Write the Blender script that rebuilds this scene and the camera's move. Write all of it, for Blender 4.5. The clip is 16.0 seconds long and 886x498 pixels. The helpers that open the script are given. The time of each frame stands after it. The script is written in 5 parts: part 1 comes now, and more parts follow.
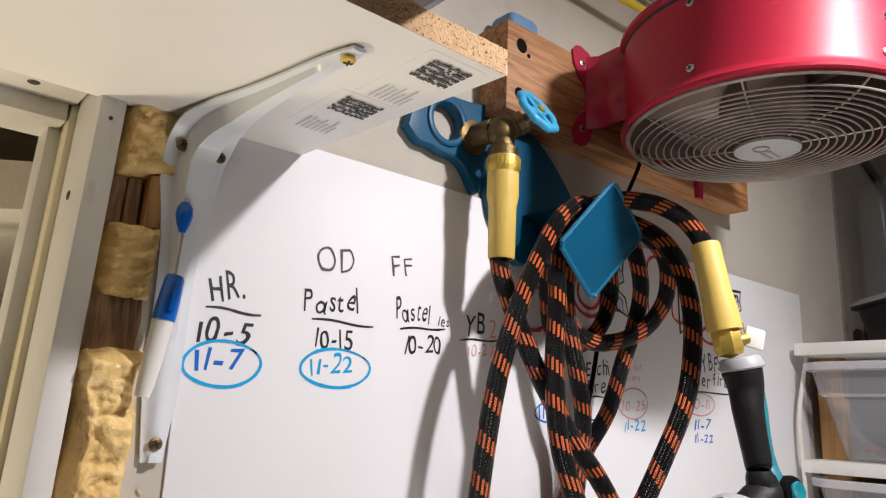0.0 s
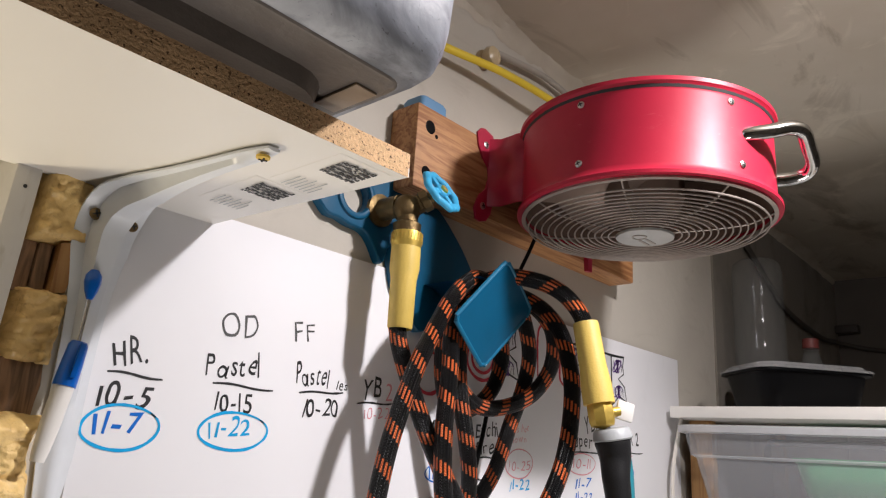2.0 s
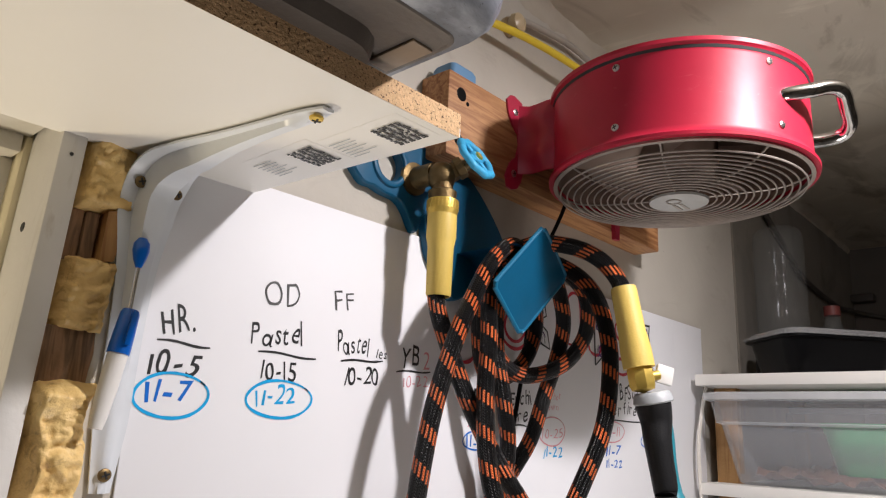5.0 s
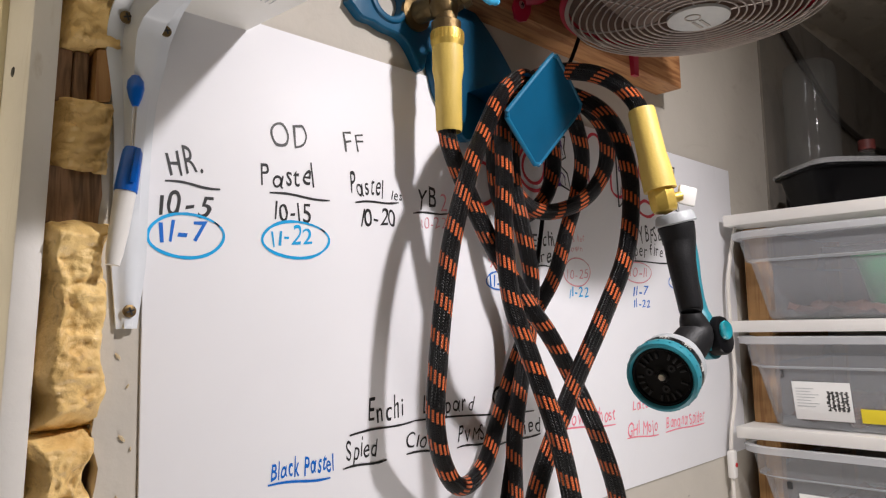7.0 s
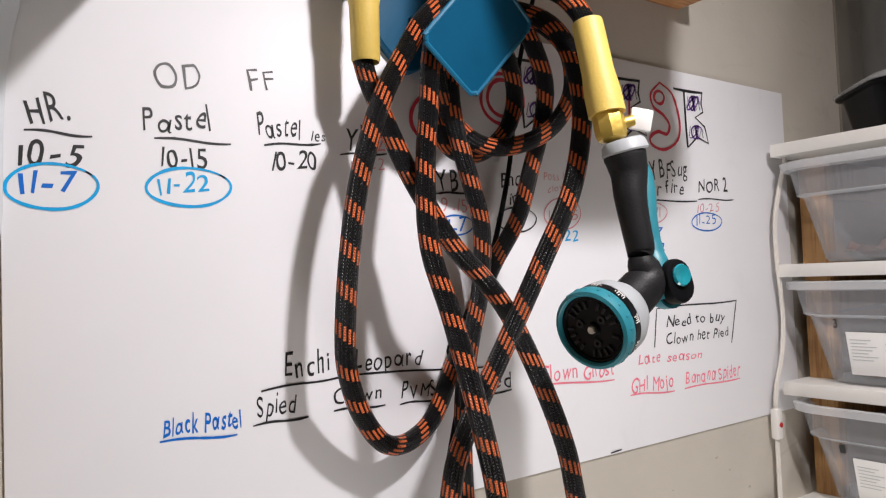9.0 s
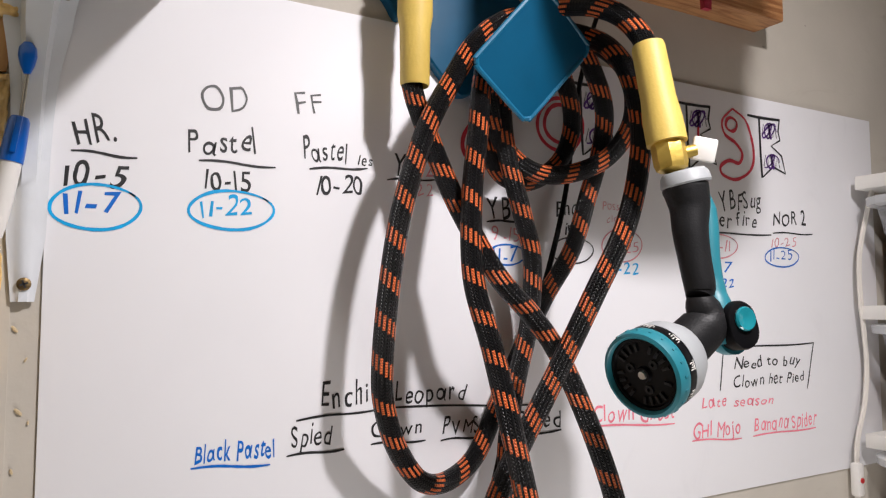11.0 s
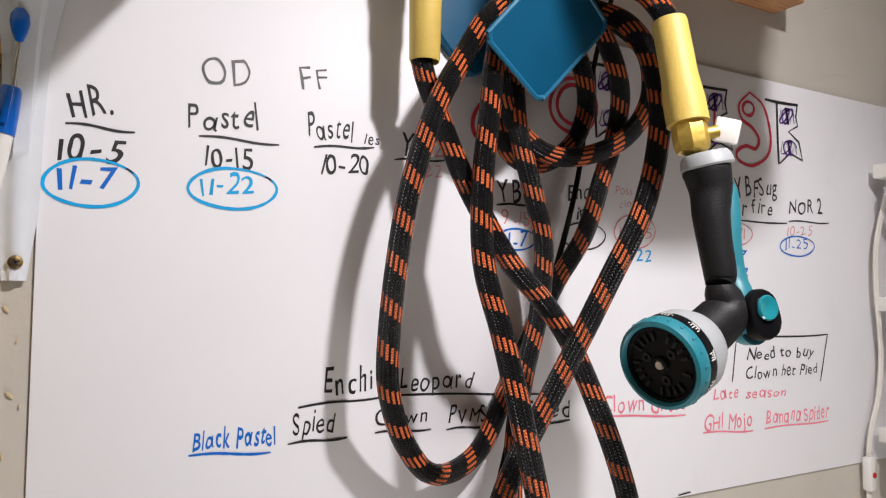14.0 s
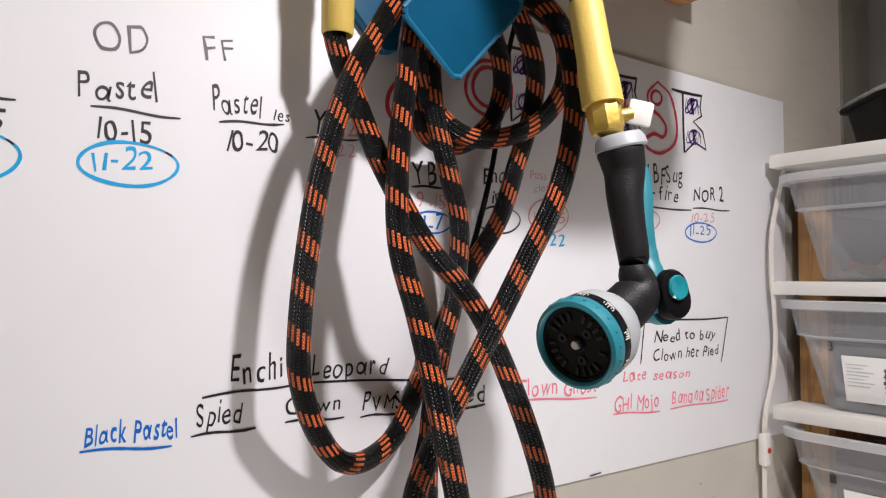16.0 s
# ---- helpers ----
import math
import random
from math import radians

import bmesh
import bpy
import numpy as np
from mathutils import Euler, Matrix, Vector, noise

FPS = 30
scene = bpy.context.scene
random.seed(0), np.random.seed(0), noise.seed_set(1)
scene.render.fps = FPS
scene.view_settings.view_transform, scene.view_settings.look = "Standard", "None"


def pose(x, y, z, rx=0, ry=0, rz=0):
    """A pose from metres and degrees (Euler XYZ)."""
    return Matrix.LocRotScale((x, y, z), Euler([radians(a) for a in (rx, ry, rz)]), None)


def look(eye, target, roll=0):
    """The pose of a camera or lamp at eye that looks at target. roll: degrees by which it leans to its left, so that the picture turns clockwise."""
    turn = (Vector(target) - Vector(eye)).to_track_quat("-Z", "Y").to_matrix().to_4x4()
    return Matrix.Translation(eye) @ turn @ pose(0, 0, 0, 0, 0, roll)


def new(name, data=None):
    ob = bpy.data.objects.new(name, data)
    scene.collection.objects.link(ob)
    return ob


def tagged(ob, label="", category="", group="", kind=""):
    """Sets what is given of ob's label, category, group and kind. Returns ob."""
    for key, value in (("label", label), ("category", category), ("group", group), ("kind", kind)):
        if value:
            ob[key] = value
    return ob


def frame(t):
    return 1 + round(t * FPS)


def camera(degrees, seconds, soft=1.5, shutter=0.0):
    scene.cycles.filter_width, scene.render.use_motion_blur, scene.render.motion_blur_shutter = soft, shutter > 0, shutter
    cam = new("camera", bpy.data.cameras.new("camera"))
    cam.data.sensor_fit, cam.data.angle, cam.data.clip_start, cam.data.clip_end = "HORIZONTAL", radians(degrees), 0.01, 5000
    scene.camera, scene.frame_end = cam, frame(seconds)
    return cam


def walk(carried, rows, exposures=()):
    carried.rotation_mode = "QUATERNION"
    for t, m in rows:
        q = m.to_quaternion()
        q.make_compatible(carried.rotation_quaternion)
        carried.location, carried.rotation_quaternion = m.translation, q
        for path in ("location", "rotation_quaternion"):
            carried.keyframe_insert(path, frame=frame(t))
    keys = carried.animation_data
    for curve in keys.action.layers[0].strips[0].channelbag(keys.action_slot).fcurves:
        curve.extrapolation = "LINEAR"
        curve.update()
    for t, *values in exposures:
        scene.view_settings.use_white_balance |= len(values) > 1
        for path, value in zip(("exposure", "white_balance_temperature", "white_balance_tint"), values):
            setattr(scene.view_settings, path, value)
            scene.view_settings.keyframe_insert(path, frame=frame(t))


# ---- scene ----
cam = camera(63.2, 16.0, soft=1.2)
PATH = [
    (0, (-0.274, -0.46, 1.536), (0.995, 1.022, 1.976), 2.3),
    (0.5, (-0.28, -0.461, 1.543), (1.059, 0.942, 2.032), 3.1),
    (1, (-0.282, -0.466, 1.539), (1.081, 0.909, 2.04), 2.9),
    (1.5, (-0.295, -0.489, 1.55), (1.106, 0.836, 2.08), 3.3),
    (2, (-0.301, -0.498, 1.556), (1.12, 0.797, 2.106), 3.6),
    (2.5, (-0.309, -0.499, 1.55), (1.118, 0.787, 2.106), 3.6),
    (3, (-0.321, -0.491, 1.551), (1.102, 0.803, 2.099), 3.7),
    (3.5, (-0.317, -0.476, 1.545), (1.109, 0.82, 2.081), 3.6),
    (6, (-0.316, -0.471, 1.543), (1.108, 0.86, 1.993), 1.2),
    (6.5, (-0.295, -0.472, 1.528), (1.125, 0.883, 1.911), 0.1),
    (7, (-0.292, -0.467, 1.498), (1.123, 0.932, 1.703), -1.3),
    (7.5, (-0.267, -0.465, 1.487), (1.144, 0.948, 1.588), -2.1),
    (8, (-0.236, -0.476, 1.484), (1.139, 0.976, 1.535), -2.2),
    (8.5, (-0.181, -0.502, 1.49), (1.071, 1.057, 1.535), -2.0),
    (9, (-0.133, -0.531, 1.492), (1.022, 1.1, 1.57), -2.2),
    (11.5, (-0.103, -0.515, 1.501), (0.867, 1.229, 1.638), 0.3),
    (12, (-0.102, -0.504, 1.497), (0.858, 1.246, 1.623), 0.5),
    (12.5, (-0.098, -0.502, 1.496), (0.861, 1.25, 1.611), 0.6),
    (13, (-0.089, -0.504, 1.498), (0.875, 1.245, 1.608), 0.7),
    (13.5, (-0.092, -0.5, 1.5), (0.881, 1.244, 1.606), 0.7),
    (14, (-0.098, -0.503, 1.498), (0.885, 1.235, 1.603), 0.6),
    (14.5, (-0.099, -0.512, 1.498), (0.901, 1.217, 1.601), 0.6),
    (15, (-0.092, -0.515, 1.499), (0.946, 1.192, 1.598), 0.5),
    (15.5, (-0.086, -0.508, 1.498), (1.012, 1.161, 1.595), 0.4),
    (16, (-0.092, -0.49, 1.491), (1.096, 1.117, 1.577), 0.3),
]
walk(cam, [(t, look(eye, target, roll)) for t, eye, target, roll in PATH])

# ---- light ----
world = bpy.data.worlds.new("world")
scene.world = world
world.use_nodes = True
world.node_tree.nodes["Background"].inputs[0].default_value = (1.0, 0.95, 0.88, 1)
world.node_tree.nodes["Background"].inputs[1].default_value = 0.02


def lamp(name, where, watts, radius, colour):
    data = bpy.data.lights.new(name, "POINT")
    data.energy, data.shadow_soft_size, data.color = watts, radius, colour
    ob = new(name, data)
    ob.location = where
    return ob


# flush ceiling fitting that sends most of its light down; added point lamp lightens the ceiling
flush = bpy.data.lights.new("ceiling_fitting", "AREA")
flush.shape, flush.size, flush.energy, flush.color = "DISK", 0.05, 7.7, (1.0, 0.95, 0.98)
flush.spread = radians(165)
new("ceiling_fitting", flush).matrix_world = look((0.26, -0.6, 2.05), (0.26, -0.55, 1.0))
lamp("ceiling_spill", (0.26, -0.6, 2.04), 3.8, 0.03, (1.0, 0.95, 0.98))
# added unseen fill: lifts the shelf underside and lower board, no real source
low_fill = bpy.data.lights.new("work_lamp", "AREA")
low_fill.shape, low_fill.size, low_fill.energy, low_fill.color = "DISK", 0.5, 6.2, (1.0, 0.94, 0.92)
new("work_lamp", low_fill).matrix_world = look((0.2, -0.45, 0.45), (0.2, -0.1, 1.5))
lamp("back_room_bulb", (-0.62, 0.42, 1.12), 19.0, 0.08, (1.0, 0.85, 0.62))


# ---- materials ----
def material(name, colour, rough=0.5, metal=0.0, grain=0.0, scale=60.0, bump=0.0, bump_scale=200.0, stain=None, coat=0.0, shine=0.5):
    """A surface with variation at two scales: broad stains and fine grain, and a fine relief."""
    m = bpy.data.materials.new(name)
    m.use_nodes = True
    nt = m.node_tree
    b = nt.nodes["Principled BSDF"]
    b.inputs["Roughness"].default_value, b.inputs["Metallic"].default_value = rough, metal
    b.inputs["Coat Weight"].default_value = coat
    b.inputs["Specular IOR Level"].default_value = shine
    co = nt.nodes.new("ShaderNodeTexCoord")
    fine, broad = nt.nodes.new("ShaderNodeTexNoise"), nt.nodes.new("ShaderNodeTexNoise")
    fine.inputs["Scale"].default_value, fine.inputs["Detail"].default_value = scale, 6
    broad.inputs["Scale"].default_value, broad.inputs["Detail"].default_value = scale / 9, 4
    nt.links.new(co.outputs["Object"], fine.inputs["Vector"])
    nt.links.new(co.outputs["Object"], broad.inputs["Vector"])
    other = stain or tuple(c * (1 - grain) for c in colour)
    mix1, mix2 = nt.nodes.new("ShaderNodeMix"), nt.nodes.new("ShaderNodeMix")
    for mx in (mix1, mix2):
        mx.data_type = "RGBA"
    r1, r2 = nt.nodes.new("ShaderNodeMapRange"), nt.nodes.new("ShaderNodeMapRange")
    for r, n, top in ((r1, fine, 0.5), (r2, broad, 0.8)):
        r.inputs["From Min"].default_value, r.inputs["From Max"].default_value = 0.42, 0.72
        r.inputs["To Max"].default_value = top if (grain or stain) else 0.0
        nt.links.new(n.outputs["Fac"], r.inputs["Value"])
    mix1.inputs["A"].default_value, mix1.inputs["B"].default_value = (*colour, 1), (*other, 1)
    mix2.inputs["B"].default_value = (*other, 1)
    nt.links.new(r1.outputs["Result"], mix1.inputs["Factor"])
    nt.links.new(mix1.outputs["Result"], mix2.inputs["A"])
    nt.links.new(r2.outputs["Result"], mix2.inputs["Factor"])
    nt.links.new(mix2.outputs["Result"], b.inputs["Base Color"])
    rr = nt.nodes.new("ShaderNodeMapRange")
    rr.inputs["To Min"].default_value, rr.inputs["To Max"].default_value = max(0.02, rough - 0.08), min(1, rough + 0.08)
    nt.links.new(broad.outputs["Fac"], rr.inputs["Value"])
    nt.links.new(rr.outputs["Result"], b.inputs["Roughness"])
    if bump:
        bn, bp = nt.nodes.new("ShaderNodeTexNoise"), nt.nodes.new("ShaderNodeBump")
        bn.inputs["Scale"].default_value, bn.inputs["Detail"].default_value = bump_scale, 5
        bp.inputs["Strength"].default_value, bp.inputs["Distance"].default_value = bump, 0.002
        nt.links.new(co.outputs["Object"], bn.inputs["Vector"])
        nt.links.new(bn.outputs["Fac"], bp.inputs["Height"])
        nt.links.new(bp.outputs["Normal"], b.inputs["Normal"])
    return m


def plastic_clear(name, colour, rough, clear):
    """Cloudy see-through plastic."""
    m = material(name, colour, rough, grain=0.15, scale=40, bump=0.1, bump_scale=300)
    nt = m.node_tree
    b, out = nt.nodes["Principled BSDF"], nt.nodes["Material Output"]
    tr, mx = nt.nodes.new("ShaderNodeBsdfTransparent"), nt.nodes.new("ShaderNodeMixShader")
    tr.inputs[0].default_value = (0.93, 0.95, 0.97, 1)
    mx.inputs[0].default_value = clear
    nt.links.new(b.outputs[0], mx.inputs[1])
    nt.links.new(tr.outputs[0], mx.inputs[2])
    nt.links.new(mx.outputs[0], out.inputs["Surface"])
    return m


def chipboard():
    m = material("chipboard", (0.72, 0.47, 0.25), 0.85, grain=0.35, scale=200, bump=0.5, bump_scale=500)
    nt = m.node_tree
    b = nt.nodes["Principled BSDF"]
    v, co, r, mx = (nt.nodes.new("ShaderNode" + k) for k in ("TexNoise", "TexCoord", "MapRange", "Mix"))
    v.inputs["Scale"].default_value, v.inputs["Detail"].default_value = 520, 3
    r.inputs["From Min"].default_value, r.inputs["From Max"].default_value = 0.335, 0.42
    mx.data_type = "RGBA"
    mx.inputs["A"].default_value = (0.1, 0.05, 0.02, 1)
    old = b.inputs["Base Color"].links[0].from_socket
    nt.links.new(co.outputs["Object"], v.inputs["Vector"])
    nt.links.new(v.outputs["Fac"], r.inputs["Value"])
    nt.links.new(r.outputs["Result"], mx.inputs["Factor"])
    nt.links.new(old, mx.inputs["B"])
    nt.links.new(mx.outputs["Result"], b.inputs["Base Color"])
    return m


def timber(name, light, dark, along=(3, 40, 40), rough=0.6):
    """Sawn softwood with grain lines along one axis."""
    m = material(name, light, rough, grain=0.2, scale=50, bump=0.25, bump_scale=250)
    nt = m.node_tree
    b = nt.nodes["Principled BSDF"]
    co, mp, n, mx, r = (nt.nodes.new("ShaderNode" + k) for k in ("TexCoord", "Mapping", "TexNoise", "Mix", "MapRange"))
    mp.inputs["Scale"].default_value = along
    n.inputs["Scale"].default_value, n.inputs["Detail"].default_value, n.inputs["Distortion"].default_value = 3.0, 8, 1.4
    mx.data_type = "RGBA"
    r.inputs["From Min"].default_value, r.inputs["From Max"].default_value = 0.42, 0.62
    old = b.inputs["Base Color"].links[0].from_socket
    mx.inputs["B"].default_value = (*dark, 1)
    nt.links.new(co.outputs["Object"], mp.inputs["Vector"])
    nt.links.new(mp.outputs["Vector"], n.inputs["Vector"])
    nt.links.new(n.outputs["Fac"], r.inputs["Value"])
    nt.links.new(r.outputs["Result"], mx.inputs["Factor"])
    nt.links.new(old, mx.inputs["A"])
    nt.links.new(mx.outputs["Result"], b.inputs["Base Color"])
    return m


def braid():
    """Black woven sleeve with slanting bands of short orange threads; u runs along the hose in metres, v once round it."""
    m = bpy.data.materials.new("braided_sleeve")
    m.use_nodes = True
    nt = m.node_tree
    b = nt.nodes["Principled BSDF"]
    b.inputs["Roughness"].default_value = 0.28
    b.inputs["Specular IOR Level"].default_value = 0.22
    uv, sep = nt.nodes.new("ShaderNodeUVMap"), nt.nodes.new("ShaderNodeSeparateXYZ")
    nt.links.new(uv.outputs[0], sep.inputs[0])

    def op(kind, a, c, d=None):
        n = nt.nodes.new("ShaderNodeMath")
        n.operation = kind
        for i, s in enumerate((a, c, d)):
            if s is None:
                continue
            if isinstance(s, (int, float)):
                n.inputs[i].default_value = s
            else:
                nt.links.new(s, n.inputs[i])
        return n.outputs[0]

    u, v = sep.outputs[0], sep.outputs[1]
    col = op("FLOOR", op("MULTIPLY", v, 13.0), 0.0)
    step = op("MULTIPLY", col, 0.0295 / 13)
    band = op("FRACT", op("DIVIDE", op("ADD", u, step), 0.0295), 0.0)
    on = op("LESS_THAN", band, 0.36)
    gap = op("GREATER_THAN", op("FRACT", op("MULTIPLY", v, 13.0), 0.0), 0.45)
    thread = op("MULTIPLY", on, gap)
    odd = op("MULTIPLY", op("MODULO", col, 2.0), 0.5)
    weave = op("FRACT", op("ADD", op("MULTIPLY", u, 560.0), odd), 0.0)
    ridge = op("PINGPONG", weave, 0.5)
    no = nt.nodes.new("ShaderNodeTexNoise")
    no.inputs["Scale"].default_value = 200
    # columns of slanting yarn, leaning to either side in turn
    cv = op("MULTIPLY", v, 26.0)
    cf = op("FRACT", cv, 0.0)
    lean = op("SUBTRACT", op("MULTIPLY", op("MODULO", op("FLOOR", cv, 0.0), 2.0), 2.0), 1.0)
    yarn = op("FRACT", op("ADD", op("MULTIPLY", u, 420.0), op("MULTIPLY", op("MULTIPLY", lean, op("SUBTRACT", cf, 0.5)), 0.9)), 0.0)
    crest = op("MULTIPLY", op("PINGPONG", yarn, 0.5), op("POWER", op("MULTIPLY", op("PINGPONG", cf, 0.5), 2.0), 0.6))
    height = op("ADD", op("MULTIPLY", crest, 1.6), op("MULTIPLY", thread, 0.35))
    lift = op("MULTIPLY", ridge, 2.0)
    fade = nt.nodes.new("ShaderNodeMix")
    fade.data_type = "RGBA"
    fade.inputs["A"].default_value, fade.inputs["B"].default_value = (0.0012, 0.0012, 0.0014, 1), (0.009, 0.009, 0.01, 1)
    nt.links.new(no.outputs["Fac"], fade.inputs["Factor"])
    mo, mx = nt.nodes.new("ShaderNodeMix"), nt.nodes.new("ShaderNodeMix")
    mo.data_type = mx.data_type = "RGBA"
    mo.inputs["A"].default_value, mo.inputs["B"].default_value = (0.45, 0.06, 0.014, 1), (1.0, 0.26, 0.08, 1)
    nt.links.new(lift, mo.inputs["Factor"])
    nt.links.new(fade.outputs["Result"], mx.inputs["A"])
    nt.links.new(mo.outputs["Result"], mx.inputs["B"])
    nt.links.new(thread, mx.inputs["Factor"])
    nt.links.new(mx.outputs["Result"], b.inputs["Base Color"])
    bp = nt.nodes.new("ShaderNodeBump")
    bp.inputs["Strength"].default_value, bp.inputs["Distance"].default_value = 1.0, 0.0012
    nt.links.new(height, bp.inputs["Height"])
    nt.links.new(bp.outputs["Normal"], b.inputs["Normal"])
    return m


def weathered(m, colour, stretch, size, lo, hi, amount):
    """Lays irregular old stains over a surface: warped noise, cut off sharply on one side."""
    nt = m.node_tree
    b = nt.nodes["Principled BSDF"]
    co, mp, n, r, mx = (nt.nodes.new("ShaderNode" + k) for k in ("TexCoord", "Mapping", "TexNoise", "MapRange", "Mix"))
    mp.inputs["Scale"].default_value = stretch
    n.inputs["Scale"].default_value, n.inputs["Detail"].default_value, n.inputs["Distortion"].default_value = size, 7, 1.8
    n.inputs["Roughness"].default_value = 0.62
    r.inputs["From Min"].default_value, r.inputs["From Max"].default_value, r.inputs["To Max"].default_value = lo, hi, amount
    mx.data_type = "RGBA"
    mx.inputs["B"].default_value = (*colour, 1)
    old = b.inputs["Base Color"].links[0].from_socket
    nt.links.new(co.outputs["Object"], mp.inputs["Vector"])
    nt.links.new(mp.outputs["Vector"], n.inputs["Vector"])
    nt.links.new(n.outputs["Fac"], r.inputs["Value"])
    nt.links.new(r.outputs["Result"], mx.inputs["Factor"])
    nt.links.new(old, mx.inputs["A"])
    nt.links.new(mx.outputs["Result"], b.inputs["Base Color"])
    return m


PLASTER = material("painted_plaster", (0.56, 0.52, 0.45), 0.75, grain=0.16, scale=14, bump=0.35, bump_scale=60)
COVE = material("cove_plaster", (0.54, 0.49, 0.41), 0.85, stain=(0.42, 0.36, 0.27), scale=22, bump=0.6, bump_scale=40)
CEILING = material("ceiling_plaster", (0.63, 0.585, 0.5), 0.8, stain=(0.48, 0.42, 0.32), scale=9, bump=0.45, bump_scale=24)
DIMWALL = material("dim_end_wall", (0.25, 0.225, 0.19), 0.85, grain=0.3, scale=7, bump=0.5, bump_scale=50)
# darkened on purpose: dims the rack corner and cuts bounce from unseen walls
LOWBOUNCE = material("dark_low_bounce_wall", (0.16, 0.14, 0.12), 0.85, grain=0.4, scale=6)
CONCRETE = material("concrete", (0.2, 0.19, 0.18), 0.8, grain=0.3, scale=12, bump=0.3)
BOARD = material("whiteboard_sheet", (0.87, 0.87, 0.89), 0.42, grain=0.05, scale=8, bump=0.03, bump_scale=12, shine=0.12)
WHITE = material("white_melamine", (0.8, 0.78, 0.73), 0.4, grain=0.06, scale=12)
PAINT = material("white_trim_paint", (0.74, 0.72, 0.68), 0.45, grain=0.14, scale=30, bump=0.2, bump_scale=120)
# the cream tone carries the warm light falling on this trim
CREAM = material("warm_lit_stop_paint", (0.8, 0.72, 0.5), 0.45, grain=0.1, scale=30)
CHIP = chipboard()
BEAM = timber("softwood", (0.5, 0.25, 0.1), (0.27, 0.105, 0.036))
POST = timber("post_wood", (0.46, 0.25, 0.09), (0.3, 0.14, 0.045), (40, 40, 3))
LATH = timber("lath_wood", (0.36, 0.21, 0.12), (0.16, 0.1, 0.06), (60, 60, 5), 0.85)
FOAM = material("expanding_foam", (0.95, 0.68, 0.28), 0.5, stain=(0.6, 0.36, 0.11), scale=80, bump=0.7, bump_scale=260, coat=0.2)
RED = material("red_enamel", (0.5, 0.014, 0.045), 0.45, grain=0.25, scale=16, bump=0.06, bump_scale=70, shine=0.4)
REDDARK = material("red_bracket_enamel", (0.44, 0.016, 0.055), 0.34, grain=0.2, scale=40, coat=0.2)
CHROME = material("chrome", (0.82, 0.82, 0.82), 0.1, 1.0, grain=0.25, scale=80, bump=0.1, bump_scale=150)
WIRE = material("dusty_wire", (0.52, 0.45, 0.4), 0.4, 0.5, grain=0.4, scale=120)
STEEL = material("zinc_screw", (0.6, 0.58, 0.54), 0.35, 1.0, grain=0.3, scale=200)
DARK = material("fan_inside", (0.25, 0.175, 0.14), 0.5, grain=0.3, scale=40)
BLADE = material("fan_blade_metal", (0.3, 0.22, 0.18), 0.45, 0.5, grain=0.3, scale=40)
BADGE = material("aluminium_badge", (0.6, 0.6, 0.58), 0.5, 0.4, grain=0.2, scale=100)
BLUE = material("blue_holder_enamel", (0.0015, 0.088, 0.182), 0.42, grain=0.2, scale=40, bump=0.08, bump_scale=120, shine=0.35)
# lighter copy of the holder blue, puts the edge highlight into the colour
BLUEGLINT = material("blue_edge_highlight", (0.008, 0.15, 0.28), 0.4, grain=0.1, scale=40)
SKYBLUE = material("light_blue_wheel", (0.05, 0.42, 0.72), 0.45, grain=0.25, scale=150, bump=0.3)
PALEBLUE = material("pale_blue_plastic", (0.14, 0.3, 0.5), 0.5, grain=0.15, scale=60)
BRASS = material("brass", (0.82, 0.58, 0.13), 0.42, 0.75, grain=0.3, scale=150, bump=0.2)
OLDBRASS = material("tarnished_brass", (0.26, 0.18, 0.085), 0.48, 1.0, grain=0.5, scale=90, bump=0.4)
YELLOW = material("yellow_sleeve", (0.78, 0.56, 0.13), 0.5, grain=0.15, scale=60, bump=0.15, bump_scale=400)
HOSE = braid()
BLACKRUB = material("black_rubber", (0.014, 0.014, 0.015), 0.5, grain=0.3, scale=150, bump=0.15, bump_scale=700, shine=0.3)
BLACK = material("black_plastic", (0.006, 0.006, 0.007), 0.35, grain=0.2, scale=80, shine=0.15)
TRAY = material("black_tray_plastic", (0.003, 0.003, 0.0035), 0.4, grain=0.2, scale=80, shine=0.1)
OLDPIPE = material("dark_grey_sheath", (0.07, 0.06, 0.05), 0.6, grain=0.3, scale=60)
LIDDED = plastic_clear("tray_lid", (0.75, 0.75, 0.75), 0.15, 0.75)
TEAL = material("teal_plastic", (0.025, 0.22, 0.275), 0.4, grain=0.1, scale=80)
GREYPL = material("grey_plastic", (0.42, 0.44, 0.45), 0.45, grain=0.08, scale=80)
ENAMEL = material("bracket_enamel", (0.72, 0.75, 0.78), 0.35, grain=0.1, scale=50)
WHITEPL = material("white_plastic", (0.78, 0.76, 0.72), 0.4, grain=0.08, scale=80)
CLOUDY = plastic_clear("cloudy_tub", (0.66, 0.68, 0.71), 0.2, 0.67)
SHOULDER = plastic_clear("cloudy_shoulder", (0.86, 0.88, 0.9), 0.25, 0.6)
LIP = plastic_clear("cloudy_lip", (0.86, 0.88, 0.9), 0.25, 0.45)
FROST = material("grey_bin_plastic", (0.56, 0.59, 0.65), 0.5, stain=(0.13, 0.14, 0.165), scale=40, bump=0.2, bump_scale=90)
CLEAR = plastic_clear("clear_bottle", (0.4, 0.4, 0.38), 0.06, 0.89)
# brown grime, darkened further for the shade under the bin
BINFOOT = material("grimy_shaded_bin_foot", (0.17, 0.15, 0.13), 0.4, stain=(0.07, 0.055, 0.045), scale=30, bump=0.3)
